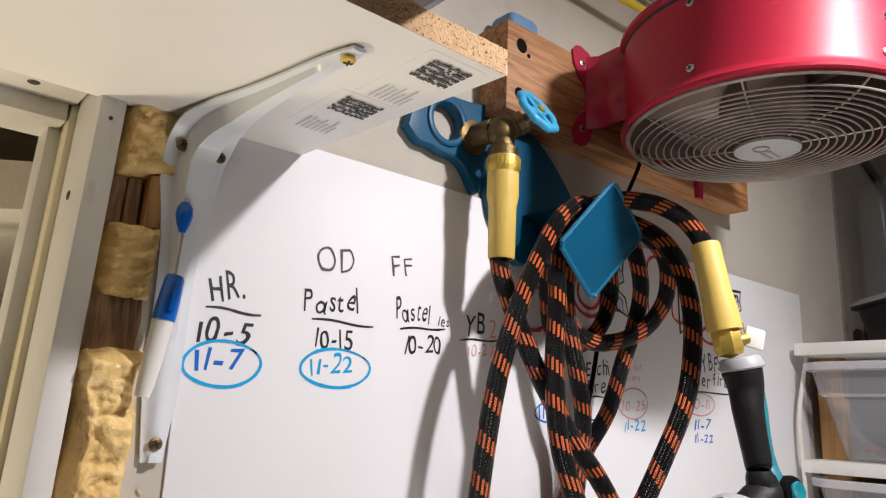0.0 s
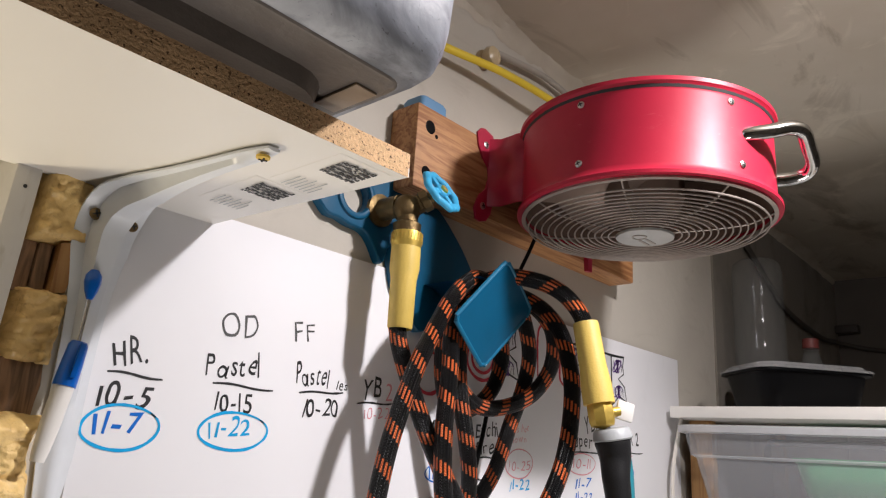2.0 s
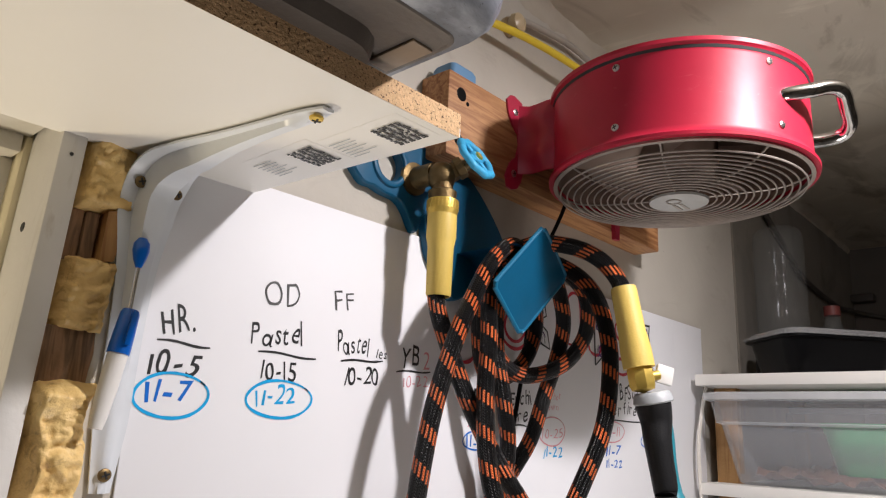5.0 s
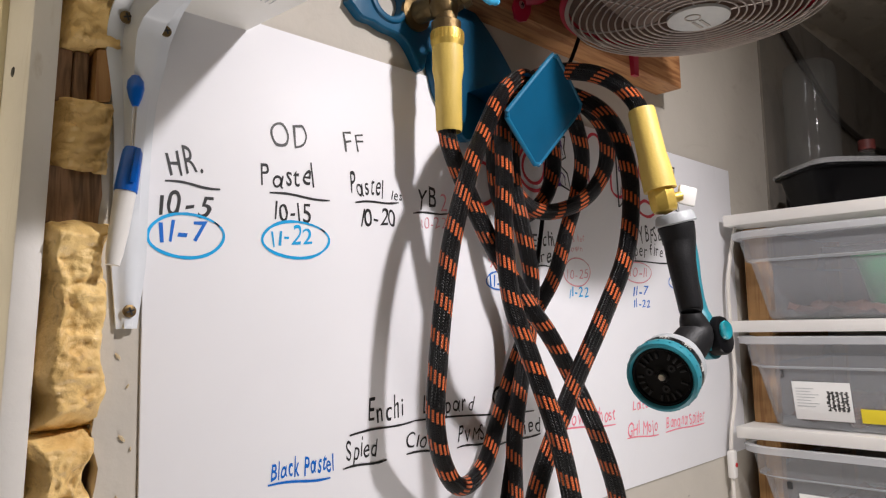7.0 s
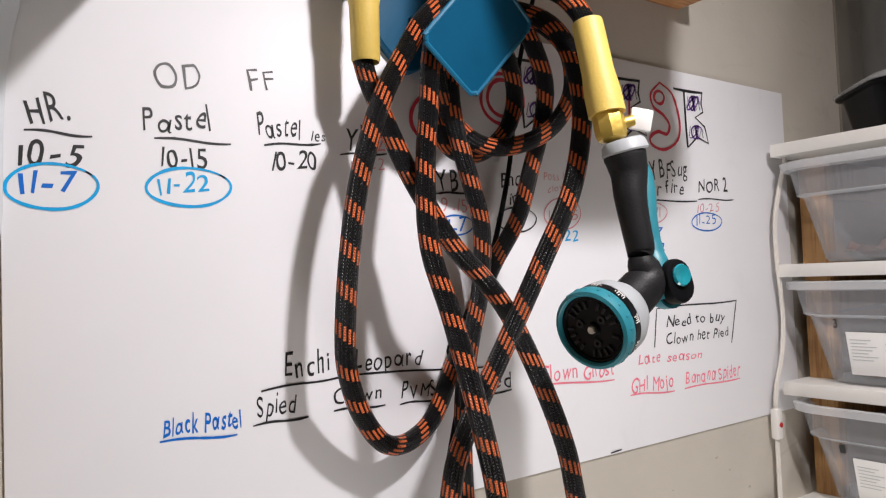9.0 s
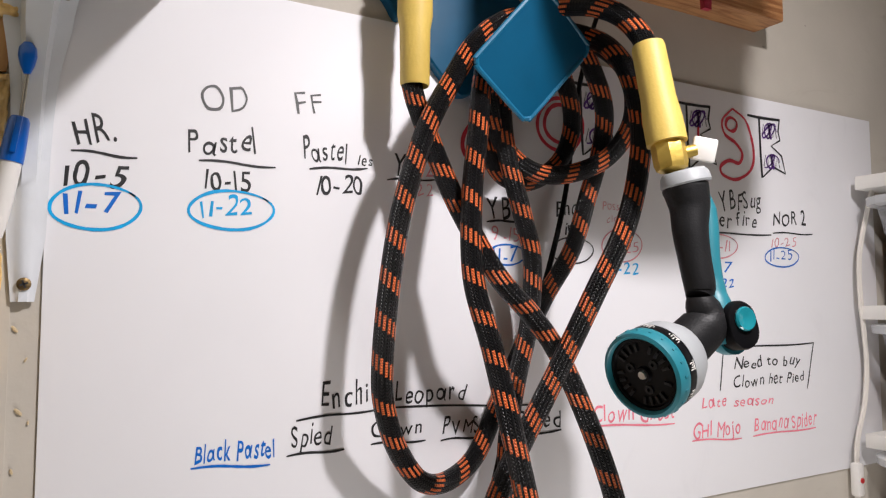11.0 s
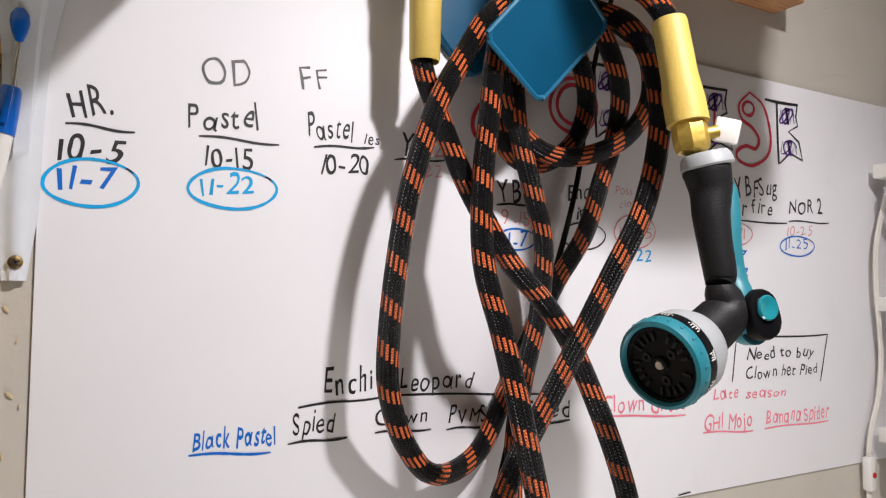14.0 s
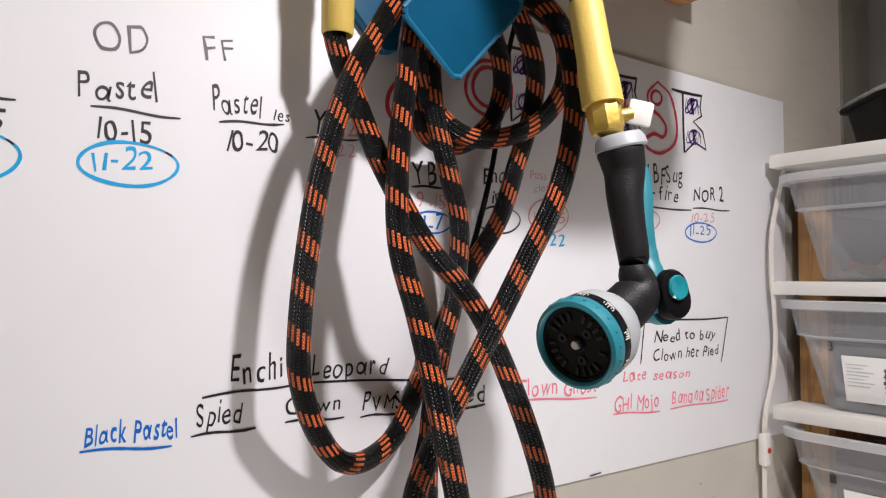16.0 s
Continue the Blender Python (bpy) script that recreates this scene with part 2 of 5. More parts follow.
DULLRED = material("dull_red_cap", (0.16, 0.035, 0.03), 0.55, grain=0.2, scale=60)
GREEN = material("green_plastic", (0.035, 0.34, 0.12), 0.4, grain=0.1, scale=50)
CHIPS = material("wood_chips", (0.23, 0.085, 0.04), 0.8, grain=0.6, scale=200)
PAPER = material("paper_label", (0.8, 0.8, 0.78), 0.6, grain=0.04, scale=60)
YELLOWTAG = material("yellow_tag", (0.85, 0.68, 0.03), 0.5, grain=0.06, scale=60)
INK = material("black_ink", (0.03, 0.03, 0.03), 0.6, grain=0.2, scale=100)
CABLEWHITE = material("white_cable", (0.72, 0.68, 0.62), 0.45, grain=0.12, scale=60)
CABLEYELLOW = material("yellow_cable", (0.75, 0.55, 0.04), 0.45, grain=0.15, scale=60)
CABLEGREY = material("grey_cable", (0.42, 0.38, 0.33), 0.5, grain=0.2, scale=60)
PADTAN = material("tan_pad", (0.3, 0.225, 0.155), 0.5, grain=0.5, scale=60)
BUTTON = material("teal_button", (0.015, 0.25, 0.3), 0.14, grain=0.05, scale=80, coat=0.6)
PORCELAIN = material("old_ivory", (0.6, 0.48, 0.3), 0.3, grain=0.15, scale=60)
BLUEPEN = material("blue_pen_cap", (0.0, 0.11, 0.5), 0.3, grain=0.1, scale=60)
weathered(CEILING, (0.2, 0.155, 0.1), (1.0, 2.6, 1.0), 2.2, 0.53, 0.66, 0.6)
weathered(CEILING, (0.8, 0.74, 0.62), (1.6, 1.0, 1.0), 5.5, 0.58, 0.68, 0.4)
weathered(PLASTER, (0.33, 0.29, 0.23), (1.0, 1.0, 2.2), 5.0, 0.58, 0.75, 0.45)
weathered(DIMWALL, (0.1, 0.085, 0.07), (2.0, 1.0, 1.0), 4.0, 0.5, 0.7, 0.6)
weathered(PAINT, (0.42, 0.36, 0.27), (3.0, 3.0, 1.0), 12.0, 0.6, 0.75, 0.4)
weathered(FROST, (0.09, 0.095, 0.11), (1.0, 1.0, 2.5), 9.0, 0.46, 0.64, 0.75)
weathered(FROST, (0.05, 0.05, 0.055), (1.0, 1.0, 1.0), 150.0, 0.63, 0.68, 0.6)
weathered(FOAM, (0.34, 0.17, 0.05), (1.0, 1.0, 1.0), 55.0, 0.56, 0.68, 0.5)
weathered(CHROME, (0.25, 0.24, 0.23), (1.0, 1.0, 1.0), 60.0, 0.56, 0.66, 0.7)
weathered(RED, (0.55, 0.12, 0.13), (1.0, 1.0, 4.0), 40.0, 0.64, 0.74, 0.35)
weathered(BOARD, (0.68, 0.68, 0.7), (1.0, 1.0, 0.5), 9.0, 0.6, 0.78, 0.3)
REDCAP = material("red_cap", (0.5, 0.03, 0.03), 0.4, grain=0.1, scale=60)
PENS = {k: material("marker_" + k, c, 0.4, grain=g, scale=220) for k, c, g in (
    ("black", (0.026, 0.026, 0.028), 0.6), ("grey", (0.1, 0.1, 0.1), 0.7), ("blue", (0.0, 0.15, 0.62), 0.2),
    ("sky", (0.0, 0.42, 0.85), 0.3), ("pink", (0.85, 0.36, 0.4), 0.4), ("red", (0.95, 0.25, 0.33), 0.3), ("scarlet", (0.65, 0.05, 0.08), 0.3), ("purple", (0.12, 0.04, 0.25), 0.3))}


# ---- builders ----
def bm_new():
    return bmesh.new()


def thing(name, where, label, category, group="", kind=""):
    ob = new(name)
    ob.location, ob.empty_display_size = where, 0.02
    return tagged(ob, label, category, group, kind)


def part(name, bm, mat, parent=None, label="", smooth=40):
    me = bpy.data.meshes.new(name)
    bmesh.ops.recalc_face_normals(bm, faces=bm.faces)
    for f in bm.faces:
        f.smooth = True
    for e in bm.edges:
        if len(e.link_faces) == 2 and e.calc_face_angle(0) > radians(smooth):
            e.smooth = False
    bm.to_mesh(me)
    bm.free()
    me.materials.append(mat)
    ob = new(name, me)
    if parent is not None:
        ob.parent = parent
        if parent.type == "EMPTY":
            ob.matrix_parent_inverse = Matrix.Translation(parent.location).inverted()
    if label:
        tagged(ob, label)
    return ob


def box(bm, lo, hi, bevel=0.0, m=None, seg=2):
    c, s = [(a + b) / 2 for a, b in zip(lo, hi)], [abs(b - a) for a, b in zip(lo, hi)]
    made = bmesh.ops.create_cube(bm, size=1, matrix=Matrix.Translation(c) @ Matrix.Diagonal((*s, 1)))["verts"]
    if bevel:
        edges = list({e for v in made for e in v.link_edges})
        got = bmesh.ops.bevel(bm, geom=edges, offset=bevel, segments=seg, affect="EDGES", profile=0.5)
        made = list({v for f in got["faces"] for v in f.verts} | {v for v in made if v.is_valid})
    if m is not None:
        bmesh.ops.transform(bm, matrix=m, verts=made)
    return bm


def boxed(lo, hi, bevel=0.0, m=None, seg=2):
    return box(bm_new(), lo, hi, bevel, m, seg)


def frame_to(p, d, up=(0, 0, 1)):
    """A matrix whose z runs along d, at p."""
    z = Vector(d).normalized()
    u = Vector(up)
    if abs(z.dot(u)) > 0.98:
        u = Vector((0, 1, 0))
    x = u.cross(z).normalized()
    y = z.cross(x)
    return Matrix.Translation(p) @ Matrix((x, y, z)).transposed().to_4x4()


def lathe(bm, profile, m=Matrix(), seg=32, closed=False):
    """Turns rows of (radius, height) round z."""
    rings = []
    for r, z in profile:
        if r < 1e-6:
            rings.append([bm.verts.new(m @ Vector((0, 0, z)))])
        else:
            rings.append([bm.verts.new(m @ Vector((r * math.cos(a), r * math.sin(a), z))) for a in (2 * math.pi * i / seg for i in range(seg))])
    pairs = list(zip(rings, rings[1:])) + ([(rings[-1], rings[0])] if closed else [])
    for a, b in pairs:
        for i in range(seg):
            j = (i + 1) % seg
            q = [a[i % len(a)], a[j % len(a)], b[j % len(b)], b[i % len(b)]]
            q = list(dict.fromkeys(q))
            if len(q) > 2:
                bm.faces.new(q)
    return bm


def lathed(profile, m=Matrix(), seg=32, closed=False):
    return lathe(bm_new(), profile, m, seg, closed)


def rod(bm, a, b, r, seg=12):
    a, b = Vector(a), Vector(b)
    h = (b - a).length
    return lathe(bm, [(0, 0), (r, 0), (r, h), (0, h)], frame_to(a, b - a), seg)


def smooth_path(points, step=0.004):
    """A Catmull-Rom curve through the points, at even steps."""
    p = [Vector(q) for q in points]
    p = [2 * p[0] - p[1], *p, 2 * p[-1] - p[-2]]
    out = []
    for a, b, c, d in zip(p, p[1:], p[2:], p[3:]):
        n = max(2, int((c - b).length / step))
        for i in range(n):
            t = i / n
            out.append(0.5 * (2 * b + (c - a) * t + (2 * a - 5 * b + 4 * c - d) * t * t + (3 * b - a - 3 * c + d) * t ** 3))
    return out + [p[-2]]


def tube(bm, points, r, seg=12, step=0.004, flat=1.0, offset=0.0, close=False):
    """A tube along a smooth path, with u along it in metres and v round it."""
    path = smooth_path(points, step)
    uv = bm.loops.layers.uv.verify()
    rings, far, at = [], [], offset
    side = None
    for i, q in enumerate(path):
        d = (path[min(i + 1, len(path) - 1)] - path[max(i - 1, 0)]).normalized()
        if side is None:
            side = d.cross(Vector((0, 1, 0.1))).normalized()
        side = (side - d * side.dot(d)).normalized()
        up = d.cross(side)
        if i:
            at += (q - path[i - 1]).length
        far.append(at)
        rr = r(i / (len(path) - 1)) if callable(r) else r
        rings.append([bm.verts.new(q + rr * (math.cos(a) * side + flat * math.sin(a) * up)) for a in (2 * math.pi * k / seg for k in range(seg))])
    for i in range(len(rings) - 1):
        for k in range(seg):
            j = (k + 1) % seg
            f = bm.faces.new((rings[i][k], rings[i][j], rings[i + 1][j], rings[i + 1][k]))
            for loop, (a, c) in zip(f.loops, ((i, k), (i, k + 1), (i + 1, k + 1), (i + 1, k))):
                loop[uv].uv = (far[a], c / seg)
    bm.faces.new(rings[0][::-1])
    bm.faces.new(rings[-1])
    return bm


def prism(bm, outline, y0, y1, m=None):
    """An outline in x and z, given thickness in y."""
    a = [bm.verts.new((x, y0, z)) for x, z in outline]
    b = [bm.verts.new((x, y1, z)) for x, z in outline]
    bm.faces.new(a)
    bm.faces.new(b[::-1])
    for i in range(len(a)):
        j = (i + 1) % len(a)
        bm.faces.new((a[i], a[j], b[j], b[i]))
    if m is not None:
        bmesh.ops.transform(bm, matrix=m, verts=a + b)
    return bm


def rounded(w, h, r, n=5):
    """A rounded rectangle round the origin."""
    out = []
    for cx, cy, a0 in ((w / 2 - r, h / 2 - r, 0), (-w / 2 + r, h / 2 - r, 90), (-w / 2 + r, -h / 2 + r, 180), (w / 2 - r, -h / 2 + r, 270)):
        out += [(cx + r * math.cos(radians(a0 + 90 * i / n)), cy + r * math.sin(radians(a0 + 90 * i / n))) for i in range(n + 1)]
    return out


def loft(bm, levels, m=Matrix(), cap_low=True, cap_high=False):
    """Rounded rectangles (width, depth, radius, height) joined upwards."""
    rings = [[bm.verts.new(m @ Vector((x, y, z))) for x, y in rounded(w, d, r)] for w, d, r, z in levels]
    for a, b in zip(rings, rings[1:]):
        for i in range(len(a)):
            j = (i + 1) % len(a)
            bm.faces.new((a[i], a[j], b[j], b[i]))
    if cap_low:
        bm.faces.new(rings[0][::-1])
    if cap_high:
        bm.faces.new(rings[-1])
    return bm


def solid(name, bm, mat, label, category="", kind="structure"):
    return tagged(part(name, bm, mat), label, category or name.split("_")[0], kind=kind)


def screw(p, d, r, parent, mat=STEEL):
    """A cross-head screw."""
    m = frame_to(p, d)
    head = part("screw", lathed([(0, -0.001), (r, -0.001), (r * 0.95, 0.0004), (r * 0.5, 0.0012), (0, 0.0014)], m, 16), mat, parent)
    bm = bm_new()
    for a in (20, 110):
        box(bm, (-r * 0.6, -r * 0.13, 0.0008), (r * 0.6, r * 0.13, 0.00165), 0, m @ Matrix.Rotation(radians(a), 4, "Z"))
    part("cross_slot", bm, INK, head)
    return head


# ---- the room ----
CEIL, RIGHT, LEFT, BACK = 2.09, 1.85, -1.9, -2.3
HEAD, JAMB, WALL_END = 1.728, -0.168, -0.1215
solid("wall_north", boxed((WALL_END, 0.0, 0), (RIGHT, 0.1, CEIL)), PLASTER, "uneven grey-cream painted plaster wall behind the whiteboard", "wall")
bm = boxed((LEFT, 0.0, HEAD + 0.04), (WALL_END, 0.1, CEIL))
box(bm, (LEFT, 0.0, 0), (-0.95, 0.1, HEAD + 0.04))
solid("wall_above_opening", bm, PLASTER, "painted plaster wall round the framed opening", "wall")
# added thin panel: the dimness of this wall end is put into its colour
solid("wall_north_end", boxed((0.985, -0.004, 0), (RIGHT, 0.0, CEIL - 0.012)), DIMWALL, "grey-brown panel at the end of the wall, its dimness put into the colour", "wall")
solid("wall_east", boxed((RIGHT, BACK, 0), (RIGHT + 0.1, 0.1, CEIL)), LOWBOUNCE, "plaster wall behind the rack, corner dimness put into its colour", "wall")
solid("wall_west", boxed((LEFT - 0.1, BACK, 0), (LEFT, 1.9, CEIL)), LOWBOUNCE, "unseen side wall, coloured dark to bounce less light", "wall")
solid("wall_south", boxed((LEFT - 0.1, BACK - 0.1, 0), (RIGHT + 0.1, BACK, CEIL)), LOWBOUNCE, "unseen wall facing the whiteboard, coloured dark to bounce less light", "wall")
solid("wall_far", boxed((LEFT, 1.8, 0), (0.3, 1.9, CEIL)), PLASTER, "cream wall of the room beyond the opening", "wall")
solid("wall_side", boxed((0.2, 0.1, 0), (0.3, 1.8, CEIL)), PLASTER, "cream side wall of the room beyond the opening", "wall")
solid("floor", boxed((LEFT - 0.1, BACK - 0.1, -0.1), (RIGHT + 0.1, 1.9, 0)), CONCRETE, "grey concrete floor", "floor")
bm = bm_new()
bmesh.ops.create_grid(bm, x_segments=70, y_segments=70, size=1.0)
for v in bm.verts:
    v.co = Vector(((v.co.x + 1) / 2 * (RIGHT - LEFT) + LEFT, (v.co.y + 1) / 2 * (1.9 - BACK) + BACK, CEIL))
    v.co.z += 0.012 * noise.noise(v.co * 3.0) + 0.004 * noise.noise(v.co * 14)
top = [bm.verts.new((x, y, CEIL + 0.1)) for x, y in ((LEFT, BACK), (RIGHT, BACK), (RIGHT, 1.9), (LEFT, 1.9))]
bm.faces.new(top)
solid("ceiling", bm, CEILING, "stained rough low plaster ceiling", "ceiling")
# lumpy trowelled cove where wall and ceiling meet
bm, cols = bm_new(), []
for i in range(231):
    x, col = 1.85 * i / 230, []
    for k in range(9):
        a = math.pi / 2 * k / 8
        q = Vector((x * 1.0, k * 0.03, 0))
        r = 0.03 + 0.012 * noise.noise(q * 9) + 0.006 * noise.noise(q * 37) + 0.003 * noise.noise(q * 90)
        # a hollow quarter round, its ends feathered into both planes
        y, z = -r * (1 - math.sin(a)) - 0.0004, CEIL + 0.004 - r * (1 - math.cos(a))
        col.append(bm.verts.new((x, y, z)))
    cols.append(col)
for a, b in zip(cols, cols[1:]):
    for k in range(8):
        bm.faces.new((a[k], a[k + 1], b[k + 1], b[k]))
solid("trim", bm, COVE, "rough hand-trowelled plaster cove between wall and ceiling", "trim")

# ---- framed opening ----
opening = thing("door_frame", (JAMB, 0.03, 0), "white painted wooden frame round an opening", "door frame", kind="structure")
part("jamb", boxed((JAMB, -0.006, 0), (JAMB + 0.0155, 0.052, HEAD + 0.015), 0.0012), PAINT, opening)
part("stop", boxed((JAMB - 0.004, 0.052, 0), (JAMB + 0.0155, 0.072, HEAD + 0.012), 0.001), CREAM, opening, "stop strip with warm light in its cream colour")
part("outer_jamb", boxed((JAMB - 0.012, 0.072, 0), (JAMB + 0.0155, 0.1, HEAD + 0.012), 0.001), PAINT, opening)
part("head_board", boxed((-0.95, -0.006, HEAD), (JAMB - 0.0003, 0.052, HEAD + 0.015), 0.001), PAINT, opening)
part("head_stop", boxed((-0.95, 0.0525, HEAD - 0.012), (JAMB - 0.0043, 0.1, HEAD + 0.012), 0.001), PAINT, opening)
part("far_jamb", boxed((-0.965, -0.006, 0), (-0.9503, 0.1, HEAD + 0.015), 0.001), PAINT, opening)
# small raised ink discs mark the dark spots on the frame
for p, d, r in (((-0.2, 0.03, HEAD), (0, 0, -1), 0.004), ((JAMB, 0.028, 1.66), (-1, 0, 0), 0.0035), ((-0.1605, -0.0062, 1.705), (0, -1, 0), 0.0013)):
    part("nail_hole", lathed([(0, 0), (r, 0), (r * 0.8, 0.0006), (0, 0.0004)], frame_to(p, d), 10), INK, opening, "small dark spot on the frame")

# foam-filled gap beside the frame
gap = thing("wall_gap", (-0.138, 0.02, 0), "broken wall edge packed with yellow expanding foam and lath", "wall gap", kind="structure")
part("lath_backing", boxed((JAMB + 0.016, 0.03, 0), (WALL_END, 0.06, HEAD + 0.03)), LATH, gap)


def foam_blob(lo, hi, bulge, seed):
    """A lump of set foam: a rounded block with a swollen, pitted skin."""
    bm = bm_new()
    nx, nz = 30, max(12, int((hi[1] - lo[1]) / 0.0014))
    grid = []
    for i in range(nx + 1):
        row = []
        for k in range(nz + 1):
            a, c = i / nx, k / nz
            x, z = lo[0] + a * (hi[0] - lo[0]), lo[1] + c * (hi[1] - lo[1])
            q = Vector((x, seed, z))
            edge = min(1, 5 * a, 5 * (1 - a), 9 * c, 9 * (1 - c))
            y = 0.03 - (0.006 + bulge * math.sqrt(max(edge, 0))) + 0.007 * noise.noise(q * 38) + 0.0055 * abs(noise.noise(q * 85)) + 0.0035 * abs(noise.noise(q * 170)) + 0.0012 * noise.noise(q * 380)
            y += 0.006 * max(0, noise.noise(q * 90 + Vector((3, 0, 0))) - 0.25) * 2
            x += 0.005 * noise.noise(q * 40 + Vector((0, 7, 0)))
            row.append(bm.verts.new((x, y, z)))
        grid.append(row)
    for i in range(nx):
        for k in range(nz):
            bm.faces.new((grid[i][k], grid[i + 1][k], grid[i + 1][k + 1], grid[i][k + 1]))
    return bm


FX0, FX1 = JAMB + 0.0158, -0.1225
for lo, hi, b, x1 in ((1.672, 1.737, 0.034, -0.1165), (1.592, 1.646, 0.032, -0.1195), (1.437, 1.57, 0.039, -0.1205), (1.3, 1.445, 0.038, -0.122), (1.14, 1.305, 0.038, -0.122)):
    part("foam", foam_blob((FX0, lo), (x1, hi), b, lo * 9), FOAM, gap, "pitted yellow foam", 110)
for x0, x1, z0, z1, y in ((FX0 + 0.001, FX0 + 0.009, 1.64, 1.674, 0.004), (FX0 + 0.0098, FX0 + 0.017, 1.64, 1.674, 0.003)):
    part("lath", boxed((x0, y, z0), (x1, 0.03, z1), 0.0008), LATH, gap)
part("splinter", prism(bm_new(), [(-0.1335, 1.641), (-0.126, 1.643), (-0.1235, 1.66), (-0.1185, 1.676), (-0.121, 1.679), (-0.1335, 1.675)], -0.004, 0.02), POST, gap, "torn splinter of wood")
part("block", boxed((FX0, -0.001, 1.563), (FX1 - 0.003, 0.03, 1.598), 0.001), LATH, gap)
# chipped plaster edge
bm = bm_new()
outline = [(WALL_END + 0.006, 1.1)]
for i in range(60):
    z = 1.1 + i * 0.0105
    outline.append((WALL_END - 0.004 + 0.005 * noise.noise(Vector((0, 0, z * 40))), z))
outline.append((WALL_END + 0.006, 1.72))
prism(bm, outline, -0.0015, 0.012)
part("broken_edge", bm, PLASTER, gap)

for x, z, r in ((-0.1125, 1.482, 0.0035), (-0.106, 1.463, 0.0022), (-0.109, 1.431, 0.004), (-0.1035, 1.424, 0.002), (-0.1115, 1.395, 0.0028), (-0.1045, 1.36, 0.0018)):
    part("foam_speck", lathed([(0, -0.0003), (r * 0.8, -0.0003), (r * 0.5, 0.0003), (0, 0.0004)], frame_to((x, -0.0012, z), (0, -1, 0)) @ Matrix.Rotation(x * 9000, 4, "Z") @ Matrix.Diagonal((1, 0.4, 1, 1)), 7), PORCELAIN, gap)
chips = thing("plaster_chips", (0.6, 0, 1.27), "small dark chips in the wall paint below the whiteboard", "wall chips", kind="structure")
for x, z, r in ((0.635, 1.262, 0.0035), (0.66, 1.243, 0.002), (0.41, 1.262, 0.0018), (0.7, 1.215, 0.003), (0.55, 1.24, 0.0015), (0.62, 1.79, 0.003), (0.7, 1.83, 0.002)):
    part("chip", lathed([(0, 0), (r, 0), (r * 0.7, 0.0003), (0, 0.0003)], frame_to((x, 0, z), (0, -1, 0)) @ Matrix.Diagonal((1, 0.45, 1, 1)), 7), CABLEGREY, chips)

# frame sheared and the gap widened downwards to fit the camera's view
for ob in opening.children + gap.children:
    if ob.name.startswith(("far", "head", "broken", "foam_speck")):
        continue
    for v in ob.data.vertices:
        away, near = 0.001 + 0.04 * (v.co.z - 1.72), 0.0056 + 0.02 * (v.co.z - 1.72)
        share = min(max((v.co.x - FX0) / (FX1 - FX0), 0), 1)
        v.co.x += away * (1 - share) + near * share

# room beyond the opening
shelf2 = thing("wire_shelf_rack", (-0.7, 0.75, 0), "white wire shelving unit in the room beyond", "shelving")
for z in (1.1, 1.32, 1.54):
    bm = boxed((-1.2, 0.55, z), (0.1, 0.57, z + 0.02))
    for i in range(13):
        rod(bm, (-1.2, 0.575 + i * 0.03, z + 0.016), (0.1, 0.575 + i * 0.03, z + 0.016), 0.003, 6)
    part("wire_shelf", bm, WHITEPL, shelf2)
for x in (-1.2, 0.1):
    part("upright", rod(bm_new(), (x, 0.56, 0), (x, 0.56, 1.9), 0.012), WHITEPL, shelf2)
solid("sloping_soffit", prism(bm_new(), [(-1.5, 1.5), (0.15, 1.8), (0.15, 1.86), (-1.5, 1.56)], 0.5, 1.7), PAINT, "cream sloping boards under a stair", "soffit")

